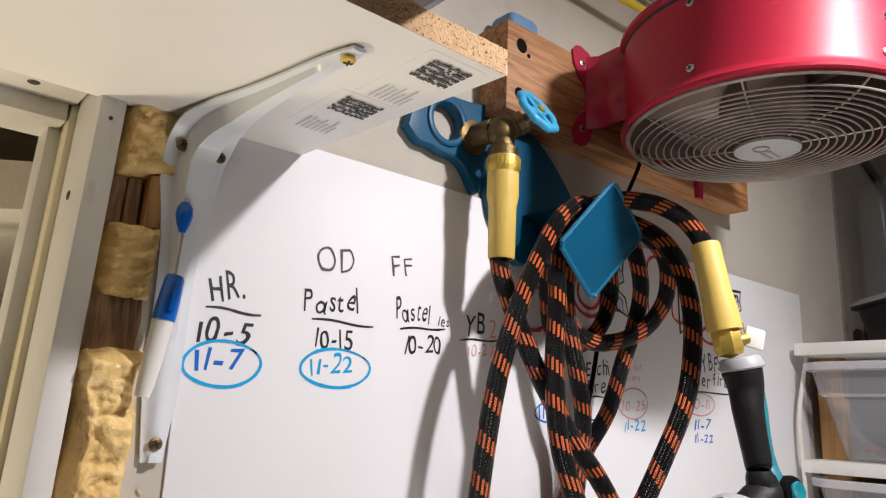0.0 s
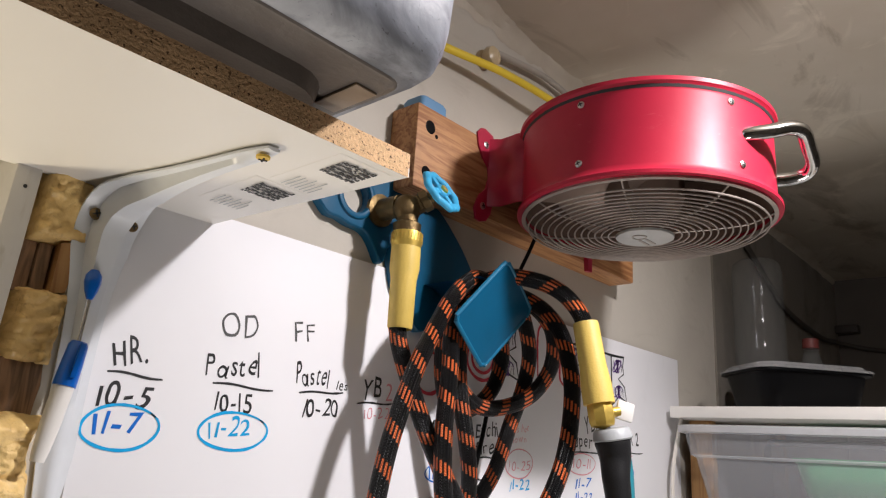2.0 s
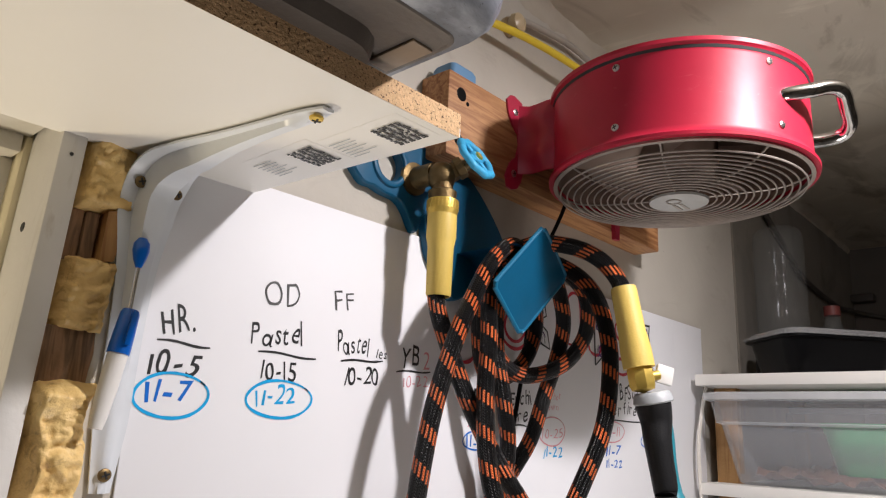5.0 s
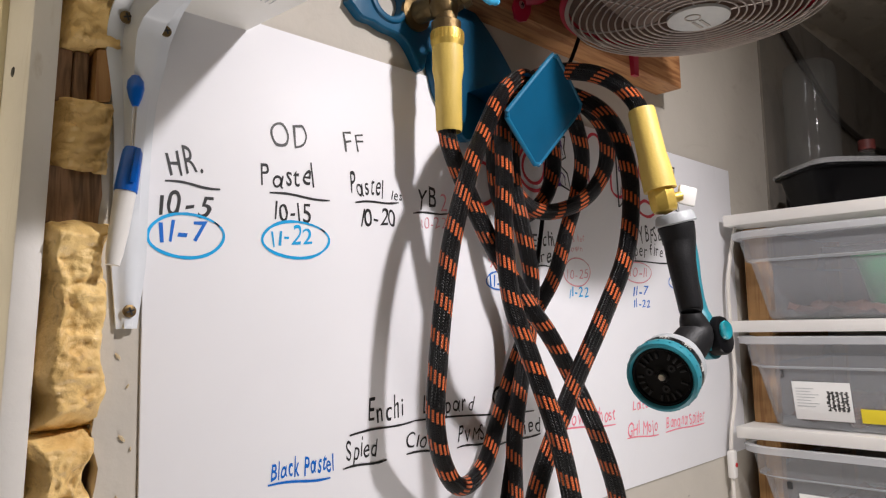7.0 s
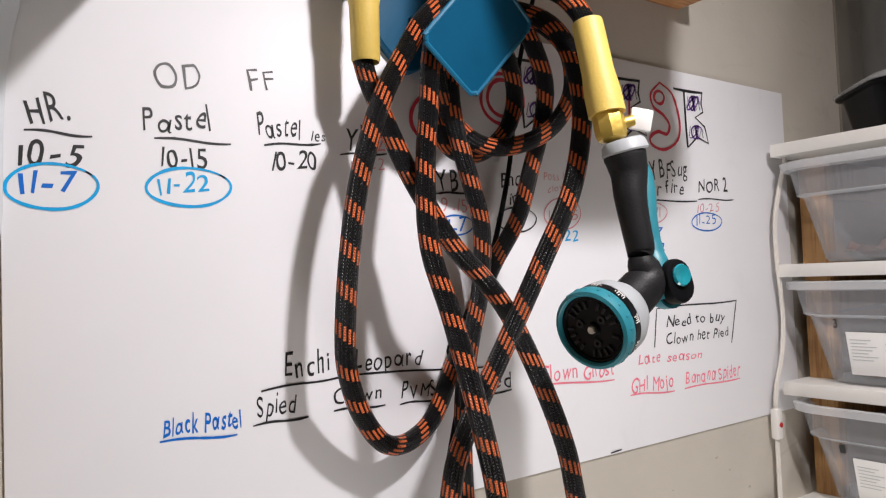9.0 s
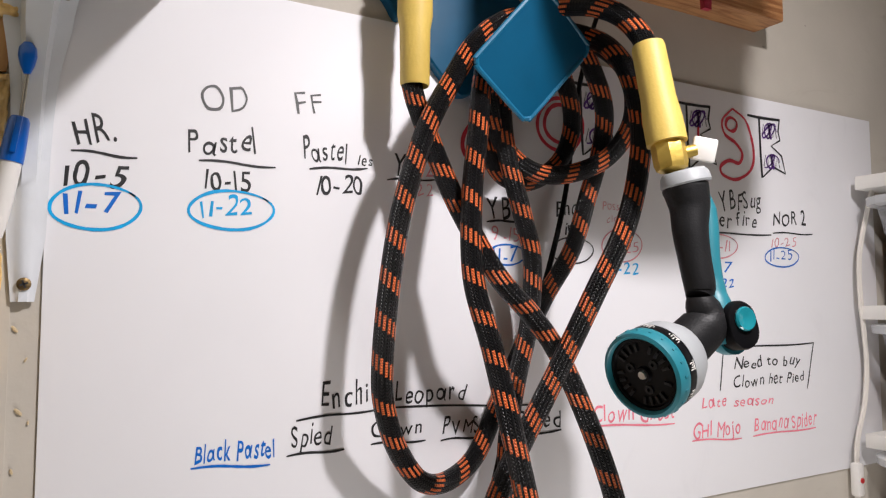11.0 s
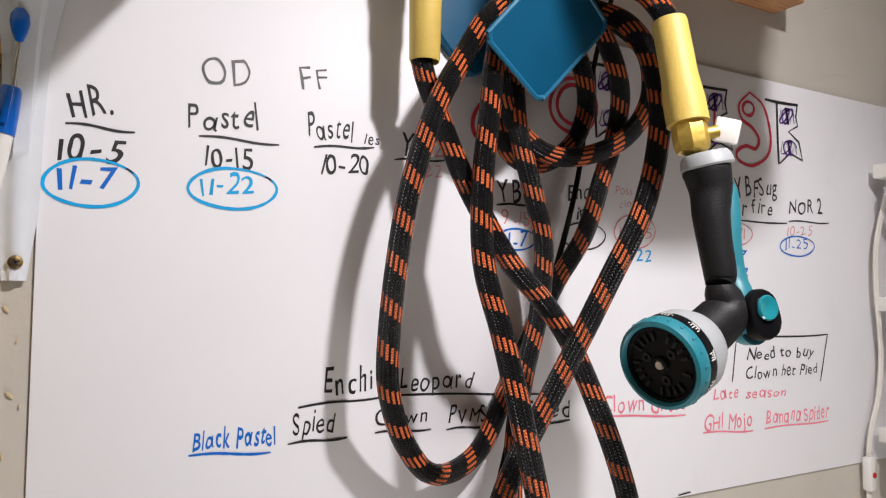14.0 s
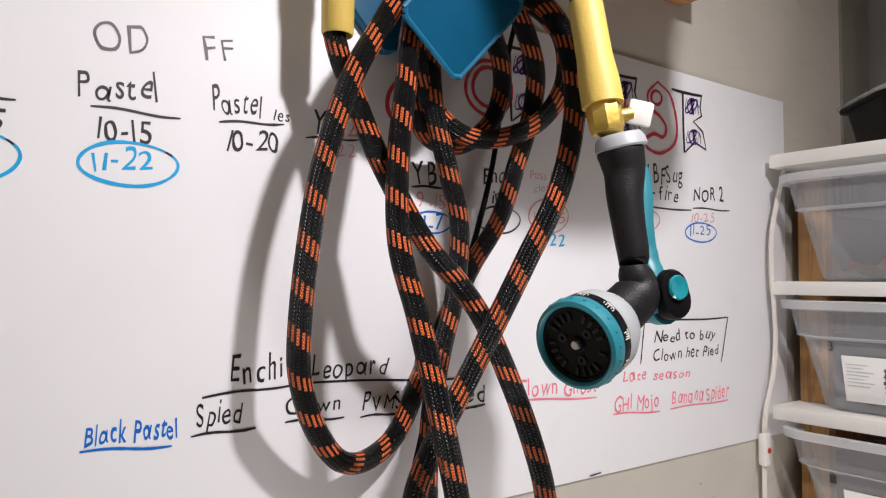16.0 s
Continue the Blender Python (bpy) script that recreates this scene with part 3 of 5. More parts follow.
# ---- whiteboard ----
BX0, BX1, BZ0, BZ1 = -0.0985, 0.823, 1.298, 1.727
board = thing("whiteboard", ((BX0 + BX1) / 2, 0, BZ0), "glossy white whiteboard sheet covered in marker notes", "whiteboard")
part("sheet", boxed((BX0, -0.0022, BZ0), (BX1, 0.0, BZ1), 0.0006), BOARD, board)
INKY = -0.0024
WORDS = [
    ("HR.", -0.0825, 1.602, 0.027, 0.018, 11, "black"),
    ("10-5", -0.0905, 1.574, 0.0405, 0.0155, 3, "black"),
    ("11-7", -0.0895, 1.5555, 0.037, 0.015, 4, "blue"),
    ("OD", -0.003, 1.634, 0.036, 0.020, 6, "grey"),
    ("FF", 0.064, 1.640, 0.025, 0.0158, 11, "grey"),
    ("Pastel", -0.0135, 1.603, 0.051, 0.018, 5, "black"),
    ("10-15", -0.0015, 1.578, 0.035, 0.014, 2, "black"),
    ("11-22", -0.003, 1.559, 0.038, 0.014, 5, "sky"),
    ("Pastel", 0.071, 1.606, 0.036, 0.017, 2, "black"),
    ("les", 0.115, 1.605, 0.014, 0.009, 4, "black"),
    ("10-20", 0.080, 1.581, 0.043, 0.014, 4, "black"),
    ("YB", 0.145, 1.601, 0.028, 0.018, 8, "black"),
    ("2", 0.175, 1.602, 0.011, 0.016, 8, "pink"),
    ("10-22", 0.150, 1.583, 0.035, 0.010, 5, "pink"),
    ("YB", 0.238, 1.570, 0.026, 0.018, 2, "black"),
    ("9-15", 0.241, 1.550, 0.032, 0.013, 4, "pink"),
    ("11-7", 0.242, 1.532, 0.029, 0.012, 4, "blue"),
    ("Enchi", 0.311, 1.575, 0.043, 0.016, 8, "black"),
    ("fire", 0.312, 1.559, 0.036, 0.014, 6, "black"),
    ("10-25", 0.372, 1.543, 0.044, 0.011, 3, "pink"),
    ("Poss het", 0.368, 1.585, 0.043, 0.009, 5, "pink"),
    ("clown", 0.373, 1.573, 0.034, 0.008, 7, "pink"),
    ("11-22", 0.375, 1.523, 0.041, 0.011, 3, "sky"),
    ("YBFSug", 0.536, 1.595, 0.069, 0.021, 5, "black"),
    ("Super fire", 0.499, 1.575, 0.097, 0.016, 3, "black"),
    ("10-11", 0.506, 1.551, 0.046, 0.012, 1, "pink"),
    ("11-7", 0.512, 1.527, 0.039, 0.013, 1, "blue"),
    ("11-22", 0.513, 1.512, 0.043, 0.010, 1, "blue"),
    ("NOR 2", 0.622, 1.583, 0.063, 0.016, 3, "black"),
    ("10-25", 0.617, 1.557, 0.049, 0.011, 5, "pink"),
    ("11-25", 0.614, 1.542, 0.044, 0.012, 4, "blue"),
    ("Enchi", 0.0855, 1.420, 0.042, 0.0175, -1, "black"),
    ("Leopard", 0.147, 1.419, 0.067, 0.016, -2, "black"),
    ("CP", 0.240, 1.417, 0.032, 0.018, 0, "black"),
    ("Spied", 0.064, 1.393, 0.032, 0.015, -2, "black"),
    ("Clown", 0.127, 1.393, 0.047, 0.012, -1, "black"),
    ("PVMS", 0.191, 1.390, 0.038, 0.013, -3, "black"),
    ("Spied", 0.263, 1.387, 0.054, 0.015, -2, "black"),
    ("Black Pastel", -0.004, 1.389, 0.057, 0.014, -2, "blue"),
    ("Need to buy", 0.549, 1.4255, 0.115, 0.0125, 0, "black"),
    ("Clown het Pied", 0.548, 1.4055, 0.122, 0.0125, -0, "black"),
    ("Late", 0.498, 1.387, 0.040, 0.012, 1, "red"),
    ("season", 0.547, 1.385, 0.067, 0.011, 0, "red"),
    ("GHI Mojo", 0.483, 1.359, 0.076, 0.016, -2, "red"),
    ("Banana Spider", 0.579, 1.358, 0.111, 0.016, -2, "red"),
    ("Clown Ghost", 0.352, 1.386, 0.109, 0.016, -3, "red"),
]
STROKES = [
    (-0.085, 1.597, -0.045, 1.596, "black"),
    (-0.005, 1.598, 0.050, 1.598, "black"),
    (0.076, 1.599, 0.124, 1.604, "black"),
    (0.141, 1.596, 0.186, 1.600, "black"),
    (0.236, 1.567, 0.274, 1.570, "black"),
    (0.495, 1.569, 0.619, 1.572, "black"),
    (0.622, 1.574, 0.695, 1.576, "black"),
    (0.068, 1.411, 0.137, 1.415, "black"),
    (0.137, 1.415, 0.305, 1.407, "black"),
    (0.061, 1.386, 0.106, 1.387, "black"),
    (0.128, 1.388, 0.176, 1.387, "black"),
    (0.190, 1.385, 0.231, 1.385, "black"),
    (0.249, 1.380, 0.315, 1.383, "black"),
    (-0.006, 1.385, 0.049, 1.382, "blue"),
    (0.534, 1.447, 0.689, 1.449, "black"),
    (0.689, 1.449, 0.674, 1.397, "black"),
    (0.534, 1.447, 0.527, 1.404, "black"),
    (0.483, 1.356, 0.559, 1.352, "red"),
    (0.577, 1.352, 0.688, 1.352, "red"),
    (0.348, 1.382, 0.459, 1.376, "red"),
    (0.239, 1.567, 0.276, 1.570, "black"),
]
RINGS = [
    (-0.069, 1.561, 0.027, 0.015, "sky"),
    (0.019, 1.564, 0.030, 0.014, "sky"),
    (0.257, 1.539, 0.020, 0.009, "blue"),
    (0.331, 1.545, 0.025, 0.012, "black"),
    (0.393, 1.552, 0.026, 0.016, "pink"),
    (0.528, 1.556, 0.033, 0.013, "pink"),
    (0.637, 1.547, 0.030, 0.011, "blue"),
    (0.557, 1.691, 0.009, 0.0075, "scarlet"),
    (0.234, 1.635, 0.022, 0.021, "scarlet"),
    (0.319, 1.663, 0.019, 0.018, "scarlet"),
    (0.319, 1.662, 0.027, 0.025, "scarlet"),
]

GLYPHS = {}


def glyph(ch, weight=0.004):
    """The built-in font's letter as triangles, one unit high; 1 is a plain stroke and a is a bowl with a stem, as written by a felt pen."""
    key = (ch, weight)
    if key not in GLYPHS:
        cu = bpy.data.curves.new("letter", "FONT")
        cu.body, cu.resolution_u, cu.offset = {"1": "l", "a": "o"}.get(ch, ch), 5, weight
        ob = bpy.data.objects.new("letter", cu)
        scene.collection.objects.link(ob)
        dep = bpy.context.evaluated_depsgraph_get()
        me = ob.evaluated_get(dep).to_mesh()
        vs, fs = [tuple(v.co[:2]) for v in me.vertices], [tuple(p.vertices) for p in me.polygons]
        wide = max((x for x, _ in vs), default=0.25)
        if ch == "a":
            n, high, pen = len(vs), max(y for _, y in vs), 0.042 + weight
            vs += [(wide - pen, high * 0.98), (wide - pen, 0.05), (wide + pen, -0.03), (wide + 2.4 * pen, 0.01), (wide + pen, 0.06), (wide + pen, high)]
            fs += [(n, n + 1, n + 4, n + 5), (n + 1, n + 2, n + 3, n + 4)]
            wide += 2 * pen
        GLYPHS[key] = (vs, fs, wide)
        ob.to_mesh_clear()
        bpy.data.objects.remove(ob)
        bpy.data.curves.remove(cu)
    return GLYPHS[key]


rng = random.Random(4)
for word, x, z, wide, high, turn, pen in WORDS:
    bm = bm_new()
    weight = 0.014 if word == "Black Pastel" else 0.006 if word in ("10-5", "11-7", "10-15", "11-22", "10-20") else 0.004 if pen in ("black", "red") else -0.01
    span = sum(glyph(c, weight)[2] + 0.11 if c != " " else 0.3 for c in word)
    sx, sz, at = wide / span, high / 0.72, 0.0
    m0 = Matrix.Translation((x, INKY, z)) @ Matrix.Rotation(radians(-turn), 4, "Y")
    turn_of = 0
    for c in word:
        if c == " ":
            at += 0.3
            continue
        vs, fs, w = glyph(c, min(weight, 0.0) if c in "MWmw" else weight)
        lean, lift, grow, shear = rng.uniform(-10, 8), rng.uniform(-0.07, 0.06), rng.uniform(0.86, 1.12), rng.uniform(0.02, 0.26)
        turn_of += 1
        m = m0 @ Matrix.Translation(((at + w / 2) * sx, -0.00003 * (turn_of % 3), lift * sz)) @ Matrix.Rotation(radians(lean), 4, "Y")
        made = []
        for a, b in vs:
            wob = noise.noise_vector(Vector((a * 2.6 + at * 3, b * 2.6, x * 50)))
            a, b = a + 0.075 * wob.x, b + 0.07 * wob.y
            b2 = b * grow
            made.append(bm.verts.new(m @ Vector((((a - w / 2) + shear * b) * sx, 0, b2 * sz))))
        for f in fs:
            bm.faces.new([made[i] for i in f])
        at += w + 0.11
    part("writing", bm, PENS[pen], board, pen + " marker writing \"" + word + "\"")


lines = []


def stroke(points, pen, width=0.0017, label=""):
    """A flat marker line through the points."""
    lines.append(pen)
    p = [Vector((a, INKY - 0.0001 - 0.000004 * len(lines), b)) for a, b in points]
    bm, left, right = bm_new(), [], []
    for i, q in enumerate(p):
        d = (p[min(i + 1, len(p) - 1)] - p[max(i - 1, 0)]).normalized()
        n = Vector((-d.z, 0, d.x)) * width / 2 * (1 + 0.3 * noise.noise(q * 200)) * (0.55 + 0.45 * min(1, 6 * min(i + 0.4, len(p) - 0.6 - i) / len(p)))
        left.append(bm.verts.new(q + n))
        right.append(bm.verts.new(q - n))
    for i in range(len(p) - 1):
        bm.faces.new((left[i], left[i + 1], right[i + 1], right[i]))
    part("marker_line", bm, PENS[pen], board, label)


for x0, z0, x1, z1, pen in STROKES:
    stroke([(x0 + (x1 - x0) * i / 12, z0 + (z1 - z0) * i / 12 + 0.0009 * math.sin(i * 0.5)) for i in range(13)], pen)
for x, z, rx, rz, pen in RINGS:
    k = 0.0036 if pen == "scarlet" else 0.0021 if pen == "sky" else 0.0015
    stroke([(x + rx * math.cos(a) * (1 + 0.06 * math.sin(2 * a)), z + rz * math.sin(a)) for a in (0.6 + 6.5 * i / 40 for i in range(41))], pen, k)
stroke([(0.448, 1.3), (0.456, 1.3005), (0.465, 1.301)], "black", 0.0014)


def curve2(points):
    return [(q.x, q.z) for q in smooth_path([(x, 0, z) for x, z in points], 0.002)]


# outlined title letters with drawn pennants between them
stroke(curve2([(0.5596, 1.709), (0.582, 1.6965), (0.593, 1.665), (0.587, 1.643), (0.563, 1.6305), (0.541, 1.634), (0.538, 1.643), (0.552, 1.6505), (0.568, 1.649), (0.5735, 1.66), (0.563, 1.671), (0.546, 1.679), (0.5425, 1.694), (0.5596, 1.709)]), "scarlet", 0.0036)
stroke(curve2([(0.425, 1.655), (0.425, 1.71), (0.45, 1.715), (0.452, 1.66), (0.424, 1.655)]), "scarlet", 0.0036)
stroke(curve2([(0.475, 1.69), (0.475, 1.655), (0.5, 1.652), (0.505, 1.69)]), "scarlet", 0.0036)
for x in (0.343, 0.487, 0.604):
    stroke([(x - 0.02, 1.705), (x, 1.7045), (x + 0.02, 1.705), (x + 0.037, 1.706)], "black", 0.003)
    stroke([(x, 1.705), (x + 0.0005, 1.685), (x + 0.001, 1.66), (x + 0.0025, 1.636)], "black", 0.0034)
    stroke([(x + 0.036, 1.706), (x + 0.033, 1.692), (x + 0.036, 1.682), (x + 0.02, 1.674), (x + 0.038, 1.664), (x + 0.044, 1.644), (x + 0.022, 1.65), (x + 0.004, 1.637)], "black", 0.0026)
    for cx, cz, w, h, turns in ((x + 0.017, 1.691, 0.013, 0.009, 3.5), (x + 0.02, 1.656, 0.014, 0.008, 2.5)):
        stroke([(cx + w * (0.35 + 0.65 * math.cos(a * 0.37)) * math.cos(a), cz + h * math.sin(a * 1.13)) for a in (6.283 * turns * i / 60 for i in range(61))], "purple", 0.0022)
        stroke([(cx - w + 2 * w * i / 8, cz + (h if i % 2 else -h) * 0.8) for i in range(9)], "black", 0.0016)

# ---- shelf on its bracket ----
SX1, SY0, SZ0, SZ1 = -0.0115, -0.202, 1.7185, 1.7335
shelf = thing("wall_shelf", (-0.4, -0.1, SZ0), "white melamine chipboard shelf with raw chipped front edge", "shelf")
bm = boxed((-0.8, SY0 + 0.0006, SZ0), (SX1 - 0.0006, -0.001, SZ1))
for v in bm.verts:
    v.co.x -= 0.013 * (v.co.y - SY0) / 0.2 if v.co.x > -0.5 else 0
part("panel", bm, WHITE, shelf)
bm = bm_new()
n = 220
rows = [[bm.verts.new((-0.8 + (SX1 + 0.8) * i / n, SY0 + 0.0006 * noise.noise(Vector((i * 0.9, k * 2.0, 0))), SZ0 - 0.0002 + (SZ1 - SZ0 + 0.0004) * k / 5)) for k in range(6)] for i in range(n + 1)]
for a, b in zip(rows, rows[1:]):
    for k in range(5):
        bm.faces.new((a[k], b[k], b[k + 1], a[k + 1]))
part("raw_edge", bm, CHIP, shelf, "raw speckled chipboard edge")
bm = boxed((SX1 - 0.0006, SY0, SZ0), (SX1, -0.001, SZ1))
for v in bm.verts:
    v.co.x -= 0.013 * (v.co.y - SY0) / 0.2
part("end_edge", bm, WHITE, shelf)

LABELS = [((-0.045, -0.088), 0), ((-0.038, -0.161), 0)]
for (x, y), a in LABELS:
    m = Matrix.Translation((x, y, SZ0 - 0.0006)) @ Matrix.Rotation(radians(-90 + a), 4, "Z")
    tag = part("sticker", boxed((-0.036, -0.022, 0.00045), (0.034, 0.018, 0.0006), 0, m), WHITE, shelf, "white printed sticker")
    bm = bm_new()
    for i in range(7):
        box(bm, (-0.034, -0.014 + i * 0.0036, -0.0006), (-0.014 + 0.007 * math.sin(i * 3), -0.0135 + i * 0.0036, -0.0003), 0, m)
    part("print_bars", bm, GREYPL, tag)
    bm = bm_new()
    for i in range(14):
        for k in range(5):
            a0 = 0.004 + k * 0.005 + 0.0018 * rng.random()
            box(bm, (a0, -0.014 + i * 0.0019, -0.0006), (a0 + 0.0016 + 0.0024 * rng.random(), -0.0127 + i * 0.0019, -0.0003), 0, m)
    part("print_block", bm, INK, tag)

bracket = thing("shelf_bracket", (-0.1, -0.01, 1.5), "white pressed-steel shelf bracket screwed to the wall", "bracket")
# channel profile swept round the corner: a leg down the wall, an arm under the shelf
spine = [(-0.109, -0.003, 1.499), (-0.1075, -0.003, 1.6), (-0.106, -0.003, 1.675), (-0.104, -0.009, 1.701), (-0.102, -0.026, 1.7145), (-0.1, -0.06, 1.7168), (-0.089, -0.172, 1.7168)]
path = smooth_path(spine, 0.006)
bm, rings = bm_new(), []
for i, q in enumerate(path):
    d = (path[min(i + 1, len(path) - 1)] - path[max(i - 1, 0)]).normalized()
    out = Vector((1, 0, 0)).cross(d).normalized()
    if out.y > 0.2 or out.z > 0.2:
        out = -out
    s = i / (len(path) - 1)
    w = 0.0065 + 0.0045 * min(1, s * 9) + 0.0105 * math.exp(-((s - 0.56) / 0.16) ** 2) - 0.004 * max(0, s - 0.75) / 0.25
    ridge = 0.004 + 0.013 * math.exp(-((s - 0.56) / 0.23) ** 2)
    close = max(0, (s - 0.93) / 0.07)
    w, ridge = w * (1 - 0.45 * close ** 2), max(0.0022, ridge * (1 - close))
    prof = [(-w, 0.0), (-w, 0.0016), (-w * 0.52, 0.002), (-w * 0.36, ridge), (w * 0.36, ridge), (w * 0.52, 0.002), (w, 0.0016), (w, 0.0)]
    rings.append([bm.verts.new(q + Vector((a, 0, 0)) + out * b) for a, b in prof])
for a, b in zip(rings, rings[1:]):
    for k in range(8):
        bm.faces.new((a[k], a[(k + 1) % 8], b[(k + 1) % 8], b[k]))
bm.faces.new(rings[0])
bm.faces.new(rings[-1][::-1])
part("bracket_body", bm, ENAMEL, bracket, smooth=60)
screw((-0.1165, -0.0128, 1.698), (0, -1, 0), 0.0042, bracket, OLDBRASS)
screw((-0.0905, -0.0128, 1.696), (0, -1, 0), 0.0038, bracket, OLDBRASS)
screw((-0.1085, -0.0078, 1.51), (0, -1, 0), 0.0042, bracket, OLDBRASS)
screw((-0.09, -0.163, 1.7122), (0, 0, -1), 0.0042, bracket, BRASS)

# ---- pen with a blue cap hung on the bracket ----
pen = thing("marker_pen", (-0.118, -0.02, 1.5), "white marker pen with a blue cap clipped to the bracket", "pen")
P0, P1 = Vector((-0.1245, -0.0205, 1.5375)), Vector((-0.1135, -0.0205, 1.612))
m = frame_to(P0, P1 - P0) @ Matrix.Scale(0.8, 4)
part("barrel", lathed([(0, 0), (0.005, 0.0), (0.0062, 0.008), (0.0075, 0.03), (0.0078, 0.058), (0, 0.058)], m, 20), WHITEPL, pen)
part("cap", lathed([(0, 0.0575), (0.0086, 0.0575), (0.0086, 0.062), (0.0082, 0.075), (0.0074, 0.09), (0.006, 0.093), (0, 0.0935)], m, 20), BLUEPEN, pen, "blue ribbed cap")
part("clip", boxed((-0.0022, -0.0112, 0.064), (0.0022, -0.0085, 0.0915), 0.0008, m), BLUEPEN, pen)
swab = thing("blue_pin", (-0.111, -0.012, 1.65), "blue plastic ball pin on a thin wire", "pin")
part("ball", lathed([(0, -0.0115), (0.002, -0.011), (0.004, -0.006), (0.0054, 0.0), (0.005, 0.005), (0.0026, 0.0085), (0, 0.0092)], Matrix.Translation((-0.111, -0.0155, 1.651)), 18), BLUEPEN, swab)
bm = rod(bm_new(), (-0.111, -0.0155, 1.642), (-0.114, -0.018, 1.612), 0.0006, 6)
rod(bm, (-0.11, -0.0155, 1.642), (-0.1125, -0.018, 1.612), 0.0006, 6)
part("wire", bm, STEEL, swab)

# ---- grey bin on the shelf ----
bin_ob = thing("storage_bin", (-0.28, -0.15, SZ1), "scuffed grey plastic storage bin overhanging the shelf", "storage bin")
BC = Matrix.Translation((-0.285, -0.15, SZ1))
part("body", loft(bm_new(), [(0.447, 0.19, 0.012, 0.0115), (0.457, 0.218, 0.014, 0.0125), (0.463, 0.236, 0.017, 0.0165), (0.466, 0.247, 0.02, 0.024), (0.469, 0.254, 0.022, 0.038), (0.477, 0.262, 0.025, 0.1), (0.49, 0.275, 0.045, 0.2), (0.52, 0.3, 0.05, 0.203), (0.52, 0.3, 0.05, 0.215)], BC, True, True), FROST, bin_ob)
bm = loft(bm_new(), [(0.4, 0.13, 0.026, 0.0), (0.405, 0.135, 0.028, 0.0115)], BC)
loft(bm, [(0.38, 0.11, 0.02, 0.0115), (0.378, 0.108, 0.018, 0.0)], BC, False)
part("underside", loft(bm_new(), [(0.446, 0.189, 0.012, 0.0104), (0.448, 0.191, 0.012, 0.0114)], BC, True, True), BINFOOT, bin_ob, "grimy brown underside with its shade in the colour")
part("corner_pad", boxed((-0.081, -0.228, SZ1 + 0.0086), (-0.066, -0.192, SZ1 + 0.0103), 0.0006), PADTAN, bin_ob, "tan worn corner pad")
part("base_rim", bm, BINFOOT, bin_ob, "grimy foot rim, darkened for the shade under the bin")

# ---- timber on the wall with the fan ----
beam = thing("wall_timber", (0.38, -0.019, 1.803), "bolted length of orange-brown softwood timber on the wall", "timber")
TX0, TX1, TZ0, TZ1 = 0.155, 0.604, 1.803, 1.892
part("plank", boxed((TX0, -0.038, TZ0), (TX1, 0.0, TZ1), 0.0022), BEAM, beam)
# raised black discs in place of the shade inside the bolt holes
for p, r in (((0.174, -0.0378, 1.871), 0.0068), ((0.172, -0.0378, 1.822), 0.006), ((0.1835, -0.0378, 1.864), 0.0022), ((0.42, -0.0378, 1.85), 0.005)):
    part("bolt_hole", lathed([(r * 1.15, -0.0002), (r, 0.0005), (r * 0.8, 0.0004), (0, 0.0003)], frame_to(p, (0, -1, 0)), 16), TRAY, beam, "black disc for the shade inside a bolt hole")
block = thing("blue_block", (0.178, -0.02, TZ1), "small pale blue plastic block standing on the timber", "block")
part("body", loft(bm_new(), [(0.038, 0.03, 0.004, 0.0), (0.038, 0.03, 0.005, 0.011), (0.035, 0.027, 0.006, 0.0145), (0.028, 0.02, 0.006, 0.0155)], Matrix.Translation((0.184, -0.0185, TZ1)), True, True), PALEBLUE, block)

fan = thing("drum_fan", (0.35, -0.18, 1.798), "red enamelled drum fan with wire grille and chrome handle", "fan")
FC = Matrix.Translation((0.3502, -0.18, 1.798))
R, H = 0.1294, 0.094
part("drum", lathed([(R - 0.004, 0.0), (R, 0.001), (R + 0.0004, 0.004), (R - 0.0035, 0.0075), (R - 0.0045, 0.012), (R - 0.0045, H - 0.012), (R - 0.0035, H - 0.008), (R, H - 0.005), (R, H - 0.001), (R - 0.003, H), (R - 0.0065, H - 0.002), (R - 0.008, H - 0.01), (R - 0.008, 0.008), (R - 0.0065, 0.001)], FC, 96, True), RED, fan)
# black ring paints the shade in the gap below the rim
part("rim_groove", lathed([(R - 0.0048, H - 0.0105), (R - 0.0038, H - 0.01), (R - 0.0024, H - 0.0066), (R - 0.0035, H - 0.0058)], FC, 72, True), INK, fan, "black ring for the shade under the rim")
part("inner_shell", lathed([(R - 0.0085, 0.006), (R - 0.0085, H - 0.004), (R - 0.012, H - 0.004), (0.0, H - 0.006)], FC, 64), DARK, fan)
grille = part("grille", lathed([(R - 0.0085, 0.0015), (R - 0.005, 0.0), (R - 0.0045, -0.002), (R - 0.0085, -0.0025)], FC, 72, True), WIRE, fan, "dusty wire safety grille")
for i in range(13):
    r = 0.036 + i * 0.0068
    z = -0.004 - 0.012 * math.sqrt(max(0, 1 - ((r - 0.03) / 0.1) ** 2))
    k = 0.00092
    part("ring", lathed([(r + k * math.cos(a), z + k * math.sin(a)) for a in (2 * math.pi * j / 6 for j in range(6))], FC, 64, True), WIRE, grille)
for a in (17, 62, 107, 152, 197, 242, 287, 332):
    c, s = math.cos(radians(a)), math.sin(radians(a))
    part("spoke", tube(bm_new(), [FC @ Vector((r * c, r * s, z)) for r, z in ((0.026, -0.0145), (0.07, -0.0135), (0.1, -0.0105), (0.122, -0.0012))], 0.001, 8, 0.01), WIRE, grille)
